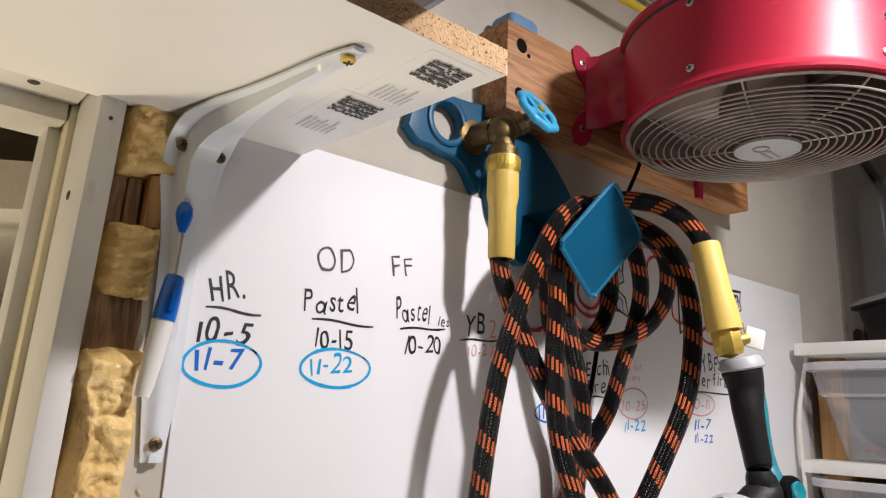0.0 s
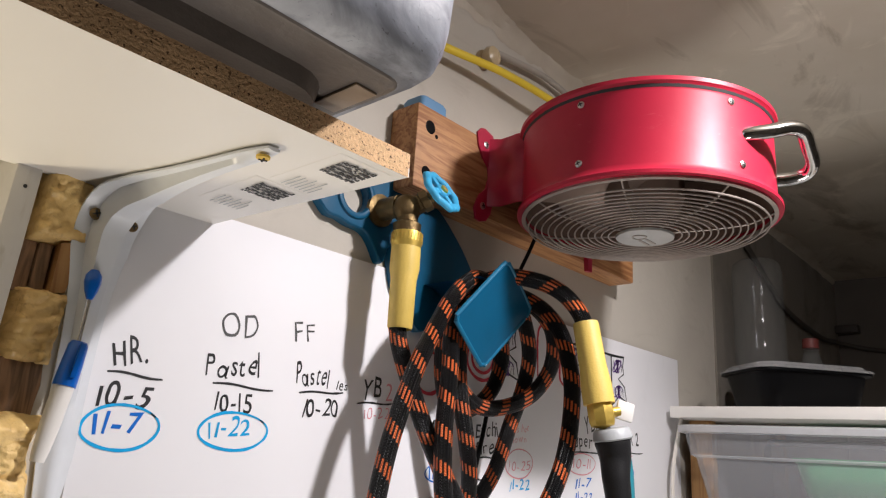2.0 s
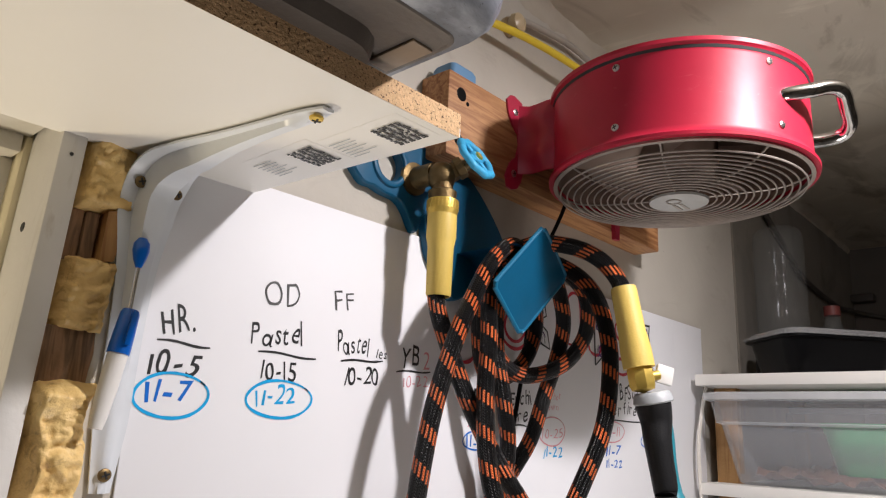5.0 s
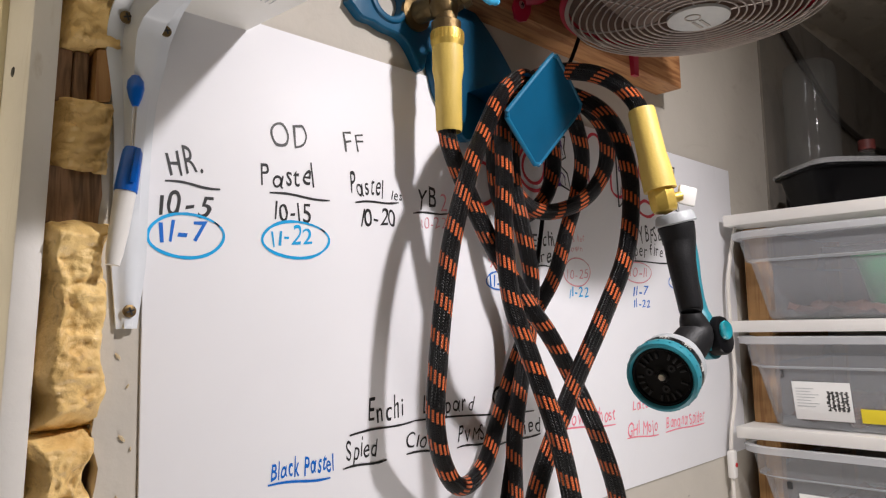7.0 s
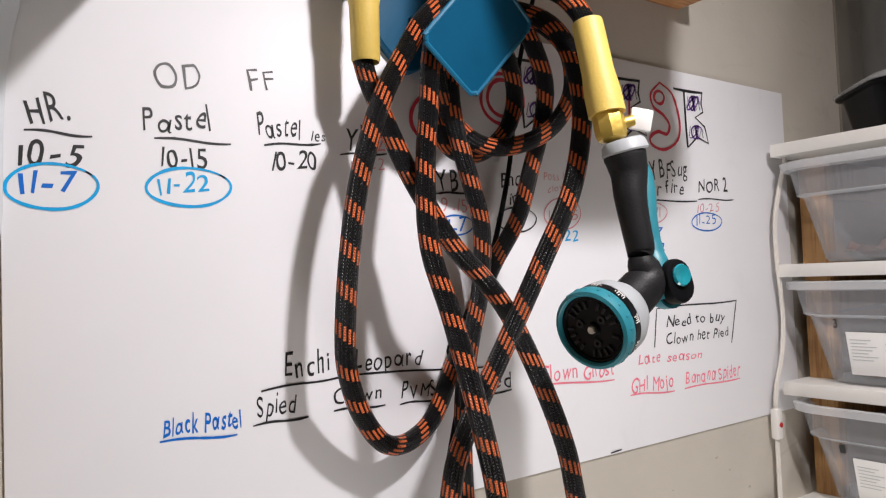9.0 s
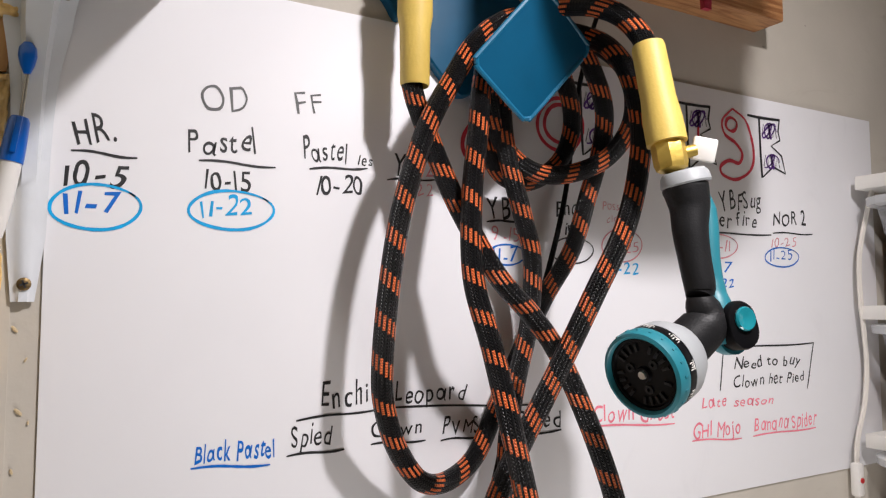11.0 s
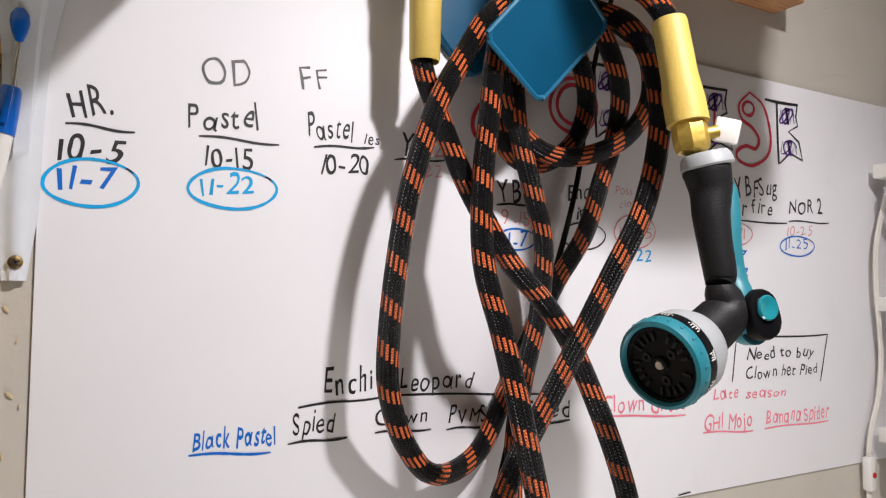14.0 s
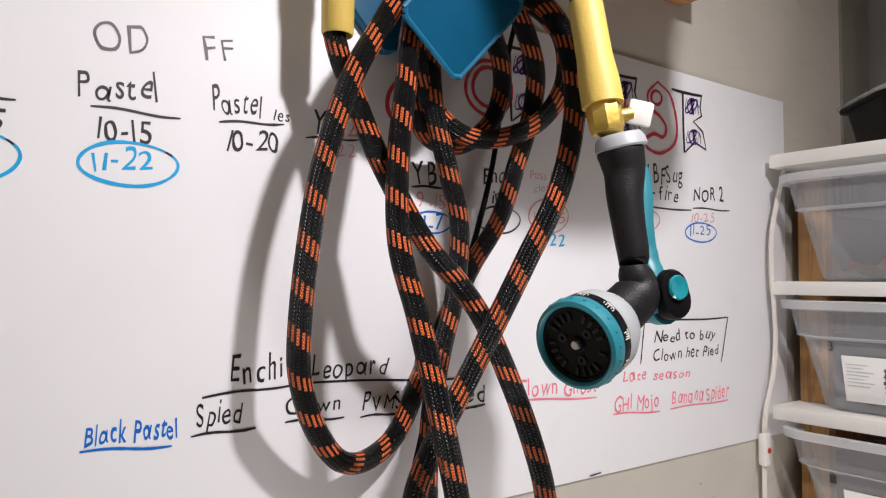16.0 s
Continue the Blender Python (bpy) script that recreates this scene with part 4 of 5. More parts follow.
badge = part("badge", lathed([(0, -0.0205), (0.022, -0.0202), (0.0285, -0.0185), (0.029, -0.016), (0, -0.016)], FC, 40), BADGE, grille, "round aluminium centre badge")
bm = lathed([(0.006, -0.0211), (0.0075, -0.0211), (0.0075, -0.0204), (0.006, -0.0204)], FC @ Matrix.Translation((-0.012, 0.0, 0)), 20, True)
for i in range(2):
    box(bm, (-0.002, -0.004 + i * 0.007, -0.0211), (0.017, -0.001 + i * 0.007, -0.0202), 0, FC)
part("badge_mark", bm, CABLEGREY, badge)
part("motor", lathed([(0, 0.01), (0.035, 0.012), (0.04, 0.02), (0.04, 0.07), (0, 0.075)], FC, 32), DARK, fan)
for i in range(5):
    bm = bm_new()
    g = []
    for k in range(7):
        r = 0.036 + k * 0.0128
        row = []
        for j in range(5):
            a = radians(i * 72 + (j - 2) * (15 - k) * 0.9)
            row.append(bm.verts.new(FC @ Vector((r * math.cos(a), r * math.sin(a), 0.032 + (j - 2) * 0.007))))
        g.append(row)
    for k in range(6):
        for j in range(4):
            bm.faces.new((g[k][j], g[k][j + 1], g[k + 1][j + 1], g[k + 1][j]))
    part("blade", bm, BLADE, fan)
for n in ((0.227, -0.18, 1.8755), (0.2965, -0.2885, 1.8755), (0.2275, -0.178, 1.817), (0.304, -0.2955, 1.817), (0.43, -0.28, 1.878), (0.43, -0.28, 1.817)):
    d = Vector((n[0] - 0.3502, n[1] + 0.18, 0)).normalized()
    screw(Vector((0.3502, -0.18, n[2])) + d * (R - 0.004), d, 0.0036, fan)
# chrome handle, bent from one tube
GRAB = [(0.318, -0.285, 1.849), (0.309, -0.297, 1.849), (0.322, -0.317, 1.853), (0.337, -0.33, 1.859), (0.352, -0.338, 1.859), (0.375, -0.3365, 1.85), (0.394, -0.334, 1.842), (0.404, -0.326, 1.836), (0.4035, -0.314, 1.833), (0.396, -0.299, 1.831), (0.388, -0.287, 1.831)]
root = Vector((0.353, -0.286, 1.84))
HANDLE = [root + (Vector(p) - root) * 0.93 for p in GRAB]
part("handle", tube(bm_new(), HANDLE, 0.0068, 16, 0.004), CHROME, fan, "worn chrome tube handle")
# winged wall bracket
WING = [(0.245, 1.894), (0.251, 1.9005), (0.258, 1.902), (0.272, 1.898), (0.276, 1.885), (0.276, 1.82), (0.273, 1.808), (0.266, 1.798), (0.256, 1.7945), (0.249, 1.796), (0.246, 1.808), (0.253, 1.824), (0.264, 1.834), (0.268, 1.848), (0.266, 1.86), (0.256, 1.868), (0.248, 1.88)]
part("wall_bracket", prism(bm_new(), WING, -0.0405, -0.0382), REDDARK, fan, "dark red winged steel bracket")
bm = bm_new()
levels = [1.815 + 0.078 * k / 12 for k in range(13)]
for off in (0.0, 0.002):
    g = []
    for x, y, wave in ((0.266, -0.0405, 0.0), (0.2715, -0.05, 0.003), (0.27, -0.062, 0.0045), (0.2695, -0.074, 0.003), (0.274, -0.086, 0.0)):
        g.append([bm.verts.new((x + off + wave * math.cos(4 * math.pi * k / 12) * 0.6, y, z)) for k, z in enumerate(levels)])
    for a, b in zip(g, g[1:]):
        for k in range(12):
            bm.faces.new((a[k], a[k + 1], b[k + 1], b[k]))
part("bracket_arm", bm, REDDARK, fan)
bm = bm_new()
prism(bm, [(0.47, 1.79), (0.48, 1.79), (0.482, 1.83), (0.468, 1.83)], -0.044, -0.0385)
part("bracket_foot", bm, REDDARK, fan)
screw((0.2605, -0.0408, 1.8835), (0, -1, 0), 0.0042, fan)
screw((0.259, -0.0408, 1.813), (0, -1, 0), 0.0042, fan)
cord = thing("fan_cord", (0.33, -0.02, 1.25), "thin black flex hanging from the fan", "cord")
part("flex", tube(bm_new(), [(0.36, -0.05, 1.83), (0.345, -0.045, 1.79), (0.335, -0.03, 1.745), (0.325, -0.018, 1.68), (0.315, -0.014, 1.6), (0.295, -0.014, 1.53), (0.267, -0.019, 1.468), (0.243, -0.027, 1.42), (0.2305, -0.03, 1.375), (0.221, -0.03, 1.34), (0.21, -0.03, 1.29), (0.198, -0.03, 1.2)], lambda t: 0.0022 + 0.0011 * min(1, 2 * max(0, t - 0.3)), 10, 0.01), BLACK, cord)

# ---- cables high on the wall ----
yc = thing("yellow_cable", (0.3, -0.01, 2.0), "yellow cable running along the wall near the ceiling", "cable")
part("sheath", tube(bm_new(), [(0.0, -0.012, 1.975), (0.12, -0.014, 1.981), (0.205, -0.02, 1.985), (0.293, -0.031, 1.992), (0.395, -0.038, 1.994), (0.56, -0.03, 2.005), (0.8, -0.012, 2.03)], 0.005, 10, 0.02, 0.7), CABLEYELLOW, yc)
gc = thing("grey_cable", (0.3, -0.01, 2.02), "pale grey cable stapled beside the yellow one", "cable")
part("sheath", tube(bm_new(), [(0.3, -0.01, 2.03), (0.34, -0.012, 2.036), (0.42, -0.012, 2.046), (0.5, -0.012, 2.04), (0.6, -0.01, 2.035)], 0.0042, 10, 0.02), CABLEGREY, gc)
kn = thing("cable_knob", (0.286, 0, 2.02), "round ivory insulator knob on the wall", "insulator")
part("knob", lathed([(0, 0), (0.012, 0), (0.012, 0.005), (0.009, 0.007), (0.0125, 0.013), (0.0115, 0.02), (0.006, 0.0235), (0, 0.024)], frame_to((0.294, 0, 2.018), (0, -1, 0)), 24), PORCELAIN, kn)
pipe = thing("dark_cable", (1.4, -0.01, 1.95), "dark grey cable sagging along the wall behind the rack", "cable")
part("sheath", tube(bm_new(), [(1.0, -0.013, 2.06), (1.135, -0.013, 2.007), (1.207, -0.013, 1.977), (1.339, -0.013, 1.924), (1.42, -0.013, 1.908), (1.54, -0.013, 1.898), (1.67, -0.013, 1.894), (1.79, -0.012, 1.905), (1.838, -0.04, 1.9), (1.84, -0.11, 1.885), (1.84, -0.3, 1.87)], 0.006, 10, 0.02), OLDPIPE, pipe)
clip = thing("junction_clip", (1.84, -0.02, 1.945), "small dark clip above the cable", "cable clip")
part("clip", boxed((1.815, -0.06, 1.932), (1.85, -0.004, 1.955), 0.005), OLDPIPE, clip)

# ---- hose holder ----
holder = thing("hose_holder", (0.18, 0, 1.75), "blue enamelled steel hose holder hung askew on the wall", "hose holder")
ring_c = (0.1095, 1.7755)
bm = bm_new()
plate = [(0.066, 1.768), (0.074, 1.792), (0.098, 1.808), (0.14, 1.812), (0.18, 1.818), (0.235, 1.797), (0.288, 1.741), (0.262, 1.708), (0.212, 1.672), (0.192, 1.682), (0.168, 1.71), (0.158, 1.745), (0.152, 1.73), (0.146, 1.728), (0.136, 1.742), (0.124, 1.752), (0.104, 1.754), (0.092, 1.757), (0.08, 1.757)]
HOLE = 0.0165


def loop_of(points):
    vs = [bm.verts.new((x, -0.011, z)) for x, z in points]
    return [bm.edges.new((vs[k], vs[(k + 1) % len(vs)])) for k in range(len(vs))]


# moulded plate, thick and round-edged, with a hole right through it
soft = [(q.x, q.z) for q in smooth_path([(x, 0, z) for x, z in plate + plate[:1]], 0.005)][:-1]
rim = [(ring_c[0] + HOLE * math.cos(2 * math.pi * k / 28), ring_c[1] + 0.008 + HOLE * math.sin(2 * math.pi * k / 28)) for k in range(28)]
bmesh.ops.triangle_fill(bm, use_beauty=True, edges=loop_of(soft) + loop_of(rim))
back = bmesh.ops.extrude_face_region(bm, geom=bm.faces[:])["geom"]
for v in [g for g in back if isinstance(g, bmesh.types.BMVert)]:
    v.co.y = -0.001
bmesh.ops.recalc_face_normals(bm, faces=bm.faces)
sharp = [e for e in bm.edges if all(v.co.y < -0.01 for v in e.verts) and len(e.link_faces) == 2 and e.calc_face_angle(0) > 0.8]
bmesh.ops.bevel(bm, geom=sharp, offset=0.0035, segments=3, affect="EDGES", profile=0.6)
part("back_plate", bm, BLUE, holder, smooth=35)
part("hook_ring", lathed([(HOLE + 0.0035 + 0.0035 * math.cos(a), 0.003 * math.sin(a)) for a in (2 * math.pi * j / 8 for j in range(8))], frame_to((ring_c[0], -0.011, ring_c[1] + 0.008), (0, -1, 0)), 28, True), BLUE, holder)
# curved saddle from the plate to the lip
m = Matrix.Translation((0.228, 0, 1.697)) @ Matrix.Rotation(radians(38), 4, "Y")
bm, rows = bm_new(), []
for k in range(9):
    a = radians(-48 + 100 * k / 8)
    x, z = 0.04 * math.sin(a), 0.034 * math.cos(a) - 0.018
    rows.append([bm.verts.new(m @ Vector((x, y, z))) for y in (-0.006, -0.03, -0.055, -0.084)])
for a, b in zip(rows, rows[1:]):
    for k in range(3):
        bm.faces.new((a[k], a[k + 1], b[k + 1], b[k]))
bmesh.ops.solidify(bm, geom=bm.faces[:], thickness=0.003)
part("saddle", bm, BLUE, holder)
e1, e2 = Vector((-0.0565, -0.009, 0.038)), Vector((0.0515, -0.018, 0.063))
lip_w, lip_h = e1.length, e2.length
e1.normalize(), e2.normalize()
ml = Matrix.Translation((0.221, -0.0925, 1.685)) @ Matrix((-e1, e2.cross(-e1), e2)).transposed().to_4x4()


def bent(x, y, z):
    """Sheet steel that curls back towards the wall along one side."""
    k = max(0.0, (x + lip_w * 0.05) / (lip_w * 0.55))
    return ml @ Vector((x, y + 0.0018 * k * k, z))


bm, front, rear = bm_new(), [], []
for i in range(19):
    f = -1 + 2 * i / 18
    x, end = f * lip_w / 2, lip_w / 2 - abs(f * lip_w / 2)
    half = lip_h / 2 - (0.009 - math.sqrt(max(0, 0.009 ** 2 - (0.009 - end) ** 2)) if end < 0.009 else 0)
    front.append([bm.verts.new(bent(x, -0.0015, half * (-1 + 2 * k / 12))) for k in range(13)])
    rear.append([bm.verts.new(bent(x, 0.0015, half * (-1 + 2 * k / 12))) for k in range(13)])
for i in range(18):
    for k in range(12):
        bm.faces.new((front[i][k], front[i + 1][k], front[i + 1][k + 1], front[i][k + 1]))
        bm.faces.new((rear[i][k + 1], rear[i + 1][k + 1], rear[i + 1][k], rear[i][k]))
    for k in (0, 12):
        bm.faces.new((front[i][k], rear[i][k], rear[i + 1][k], front[i + 1][k]))
for i in (0, 18):
    for k in range(12):
        bm.faces.new((front[i][k], front[i][k + 1], rear[i][k + 1], rear[i][k]))
lip = part("lip_plate", bm, BLUE, holder)
bm = tube(bm_new(), [bent(x, -0.0006, z) for x, z in rounded(lip_w - 0.0015, lip_h - 0.0015, 0.0085, 4) + [(lip_w / 2 - 0.00075, lip_h / 2 - 0.012)]], 0.0021, 8, 0.004)
part("rolled_edge", bm, BLUEGLINT, lip)

# ---- tap ----
tap = thing("hose_tap", (0.142, -0.02, 1.75), "tarnished brass garden tap with light blue wheel handle", "tap")
bm = lathed([(0, 0), (0.016, 0), (0.016, 0.004), (0.0105, 0.006), (0.0105, 0.03), (0, 0.03)], frame_to((0.14, -0.010, 1.777), (0, -1, 0)), 24)
part("inlet", bm, OLDBRASS, tap)
part("body", lathed([(0, -0.014), (0.007, -0.013), (0.0118, -0.007), (0.0132, 0.0), (0.0115, 0.008), (0.0065, 0.0125), (0, 0.0135)], Matrix.Translation((0.142, -0.046, 1.773)), 24), OLDBRASS, tap)
part("outlet", lathed([(0.0095, 0), (0.0095, 0.012), (0.013, 0.014), (0.0125, 0.024), (0, 0.024), (0, 0)], frame_to((0.142, -0.048, 1.7715), (0, 0, -1)), 24), OLDBRASS, tap)
WD = Vector((0.08, -0.82, 0.48)).normalized()
part("stem", lathed([(0, 0), (0.009, 0), (0.009, 0.012), (0.0105, 0.013), (0.0105, 0.02), (0.006, 0.021), (0.004, 0.031), (0, 0.031)], frame_to((0.146, -0.046, 1.774), Vector((0.015, -0.024, 0.016))), 6), OLDBRASS, tap)
wm = frame_to(Vector((0.1615, -0.07, 1.7915)), WD) @ Matrix.Scale(1.02, 4)
wheel = part("wheel", bm_new(), SKYBLUE, tap, "light blue cast wheel handle")
bm = bm_new()
prof = [(0.019 + 0.0042 * math.cos(a), 0.0036 * math.sin(a)) for a in (2 * math.pi * j / 8 for j in range(8))]
lathe(bm, prof, wm, 40, True)
for v in bm.verts:
    l = wm.inverted() @ v.co
    k = 1 + 0.05 * math.cos(8 * math.atan2(l.y, l.x))
    v.co = wm @ Vector((l.x * k, l.y * k, l.z))
for a in range(4):
    box(bm, (0.003, -0.0032, -0.002), (0.018, 0.0032, 0.002), 0.0008, wm @ Matrix.Rotation(radians(a * 90 + 20), 4, "Z"))
lathe(bm, [(0, -0.004), (0.007, -0.004), (0.007, 0.003), (0, 0.003)], wm, 16)
bmesh.ops.recalc_face_normals(bm, faces=bm.faces)
for f in bm.faces:
    f.smooth = True
bm.to_mesh(wheel.data)
bm.free()
part("wheel_screw", lathed([(0, 0.003), (0.0042, 0.003), (0.0042, 0.005), (0, 0.0055)], wm, 6), BRASS, wheel)

# ---- hose ----
hose = thing("garden_hose", (0.2, -0.08, 1.2), "black and orange braided expanding hose coiled over the holder", "hose")
STRANDS = [
    # from the tap down, across and away below
    ([(0.139, -0.047, 1.672), (0.1405, -0.0475, 1.66), (0.147, -0.048, 1.64), (0.163, -0.061, 1.587), (0.176, -0.071, 1.553), (0.193, -0.084, 1.516), (0.222, -0.085, 1.488), (0.246, -0.086, 1.458), (0.262, -0.101, 1.407), (0.275, -0.11, 1.36), (0.282, -0.112, 1.326), (0.286, -0.115, 1.27), (0.27, -0.12, 1.19), (0.235, -0.125, 1.17), (0.2, -0.125, 1.2), (0.196, -0.128, 1.27), (0.19, -0.13, 1.335), (0.1765, -0.126, 1.405), (0.1735, -0.105, 1.465), (0.167, -0.091, 1.515), (0.172, -0.081, 1.571), (0.181, -0.076, 1.625), (0.19, -0.068, 1.665), (0.205, -0.06, 1.7), (0.235, -0.06, 1.722), (0.272, -0.052, 1.705), (0.297, -0.045, 1.66), (0.292, -0.036, 1.622), (0.262, -0.03, 1.6), (0.228, -0.034, 1.605), (0.206, -0.044, 1.64), (0.205, -0.05, 1.68), (0.225, -0.056, 1.705)], 0.004),
    # outer loop on the tap side, up behind into the coil
    ([(0.255, -0.062, 1.722), (0.22, -0.068, 1.722), (0.183, -0.074, 1.696), (0.158, -0.074, 1.658), (0.138, -0.074, 1.621), (0.122, -0.068, 1.564), (0.114, -0.063, 1.505), (0.112, -0.057, 1.449), (0.119, -0.048, 1.419), (0.135, -0.038, 1.387), (0.158, -0.03, 1.362), (0.185, -0.023, 1.358), (0.215, -0.016, 1.373), (0.238, -0.013, 1.41), (0.26, -0.013, 1.45), (0.282, -0.022, 1.5), (0.301, -0.037, 1.542), (0.311, -0.047, 1.587), (0.316, -0.06, 1.63), (0.31, -0.07, 1.665), (0.285, -0.075, 1.705), (0.26, -0.08, 1.72)], 0.011),
    # inner ring hanging on the saddle
    ([(0.205, -0.06, 1.695), (0.205, -0.055, 1.66), (0.22, -0.05, 1.625), (0.25, -0.05, 1.605), (0.285, -0.055, 1.605), (0.315, -0.07, 1.62), (0.328, -0.085, 1.65), (0.318, -0.092, 1.685), (0.29, -0.085, 1.708), (0.255, -0.07, 1.718), (0.22, -0.06, 1.705)], 0.0),
    # strand that drops behind the crossing
    ([(0.255, -0.066, 1.718), (0.225, -0.06, 1.7), (0.218, -0.055, 1.66), (0.222, -0.053, 1.62), (0.238, -0.052, 1.569), (0.252, -0.046, 1.532), (0.254, -0.038, 1.48), (0.243, -0.034, 1.43), (0.234, -0.033, 1.376), (0.228, -0.04, 1.3), (0.22, -0.06, 1.22), (0.2, -0.08, 1.17), (0.175, -0.09, 1.2), (0.168, -0.095, 1.28), (0.172, -0.1, 1.34), (0.185, -0.102, 1.377), (0.221, -0.109, 1.44), (0.244, -0.128, 1.501), (0.268, -0.139, 1.556), (0.285, -0.137, 1.613), (0.287, -0.13, 1.655), (0.283, -0.119, 1.684), (0.279, -0.096, 1.706), (0.255, -0.07, 1.718), (0.22, -0.055, 1.71)], 0.007),
    # short tail over the top to the nozzle
    ([(0.21, -0.062, 1.705), (0.234, -0.085, 1.724), (0.249, -0.118, 1.72), (0.2625, -0.139, 1.7085), (0.2705, -0.153, 1.69), (0.2735, -0.159, 1.672)], 0.0),
]
for points, start in STRANDS:
    part("hose_run", tube(bm_new(), points, 0.0079, 18, 0.003, 1.0, start), HOSE, hose)

# left connector, on the tap
cm = frame_to((0.1425, -0.0485, 1.749), (-0.004, 0.0, -1))
con = part("connector", lathed([(0.009, 0.0), (0.0142, 0.0), (0.0145, 0.002), (0.0145, 0.0095), (0.0138, 0.012), (0.0135, 0.014), (0, 0.014)], cm, 28), BRASS, hose, "brass threaded collar")
bm = bm_new()
for i in range(28):
    box(bm, (0.0141, -0.0006, 0.001), (0.01475, 0.0006, 0.009), 0, cm @ Matrix.Rotation(2 * math.pi * i / 28, 4, "Z"))
part("knurling", bm, BRASS, con)
part("sleeve", lathed([(0, 0.012), (0.0134, 0.012), (0.0136, 0.034), (0.0118, 0.044), (0.0112, 0.0865), (0.0104, 0.0885), (0.0096, 0.0865), (0.0096, 0.0765), (0, 0.0745)], cm, 32), YELLOW, hose, "matt yellow strain-relief sleeve")
# right connector, above the nozzle
N0, N1 = Vector((0.273, -0.158, 1.68)), Vector((0.2785, -0.1735, 1.585))
nm = frame_to(N0, N1 - N0)
part("sleeve", lathed([(0, 0.012), (0.0096, 0.012), (0.0096, 0.0), (0.0112, -0.001), (0.0118, 0.002), (0.0122, 0.04), (0.0138, 0.056), (0.014, 0.073), (0, 0.073)], nm, 32), YELLOW, hose, "matt yellow strain-relief sleeve")
part("connector", lathed([(0, 0.0715), (0.0112, 0.0715), (0.0118, 0.076), (0.0118, 0.088), (0.0105, 0.092), (0, 0.095)], nm, 8), BRASS, hose, "faceted brass coupling")
vb = nm @ Vector((0, 0, 0.082))
valve = part("shutoff", rod(bm_new(), vb, vb + Vector((0.0165, -0.008, 0.004)), 0.0045), BRASS, hose)
mt = Matrix.Translation(vb + Vector((0.0215, -0.0115, 0.0045))) @ Matrix.Rotation(radians(-35), 4, "Z") @ Matrix.Rotation(radians(12), 4, "Y")
part("lever", boxed((-0.0085, -0.0022, -0.0085), (0.0085, 0.0022, 0.0085), 0.0018, mt), WHITEPL, valve, "cream square lever")

# ---- spray nozzle ----
noz = thing("spray_nozzle", (0.285, -0.18, 1.43), "black and teal hose spray nozzle hanging from the hose", "nozzle")
top, piv = Vector((0.2828, -0.1774, 1.5905)), Vector((0.301, -0.188, 1.49))
hm = frame_to(top, piv - top)
part("collar", lathed([(0, 0.003), (0.0142, 0.003), (0.0162, 0.0055), (0.0174, 0.0115), (0.0166, 0.0128), (0, 0.0128)], hm, 32), GREYPL, noz, "light grey collar")
GRIP = [((0.2840, -0.1780, 1.5800), 0.0125), ((0.2840, -0.1785, 1.5765), 0.0152), ((0.2845, -0.1790, 1.5740), 0.0158), ((0.2860, -0.1800, 1.5640), 0.0145), ((0.2850, -0.1810, 1.5550), 0.0129), ((0.2840, -0.1820, 1.5460), 0.012), ((0.2850, -0.1840, 1.5280), 0.0109), ((0.2870, -0.1860, 1.5100), 0.0104), ((0.2870, -0.1860, 1.5050), 0.0098), ((0.2850, -0.1870, 1.5010), 0.0086)]
SPINE = [((0.3030, -0.1780, 1.5730), 0.004), ((0.3040, -0.1790, 1.5620), 0.0068), ((0.3030, -0.1810, 1.5470), 0.0072), ((0.3010, -0.1830, 1.5280), 0.0072), ((0.3010, -0.1850, 1.5100), 0.0074), ((0.3005, -0.1860, 1.5010), 0.009), ((0.3005, -0.1880, 1.4945), 0.0104), ((0.3000, -0.1895, 1.4860), 0.0112), ((0.2995, -0.1900, 1.4770), 0.0108), ((0.3005, -0.1900, 1.4710), 0.0085)]
ELBOW = [((0.2860, -0.1870, 1.5020), 0.0084), ((0.2870, -0.1870, 1.4970), 0.0105), ((0.2905, -0.1875, 1.4890), 0.0128), ((0.2880, -0.1880, 1.4815), 0.0152)]


def swell(rows):
    """A tube through ((x, y, z), radius) rows."""
    n = len(rows) - 1
    pts = [Vector(p) for p, r in rows]
    run = [0.0]
    for q0, q1 in zip(pts, pts[1:]):
        run.append(run[-1] + (q1 - q0).length)

    def radius(t):
        d = t * run[-1]
        k = next((i for i in range(n) if run[i + 1] >= d), n - 1)
        f = (d - run[k]) / (run[k + 1] - run[k])
        f = min(max(f, 0), 1)
        return rows[k][1] + (rows[k + 1][1] - rows[k][1]) * f
    return tube(bm_new(), pts, radius, 22, 0.0025)


part("grip", swell(GRIP), BLACKRUB, noz, "black rubber grip")
part("grip_back", swell(SPINE), TEAL, noz, "teal grip spine")
for k in range(6):
    q = Vector((0.3095, -0.1795, 1.5625)).lerp(Vector((0.3075, -0.1835, 1.519)), k / 5)
    part("grip_rib", lathed([(0, -0.0026), (0.0016, -0.002), (0.0023, 0), (0.0016, 0.002), (0, 0.0026)], Matrix.Translation(q), 10), TEAL, noz)
HF, AX = Vector((0.234, -0.185, 1.452)), Vector((-0.95, -0.17, -0.26)).normalized()
hb = HF - AX * 0.04
part("neck", swell(ELBOW + [(hb + AX * 0.004, 0.0168)]), BLACKRUB, noz)
tm = frame_to(Vector((0.3055, -0.2030, 1.4865)), (-0.15, -1, 0.1))
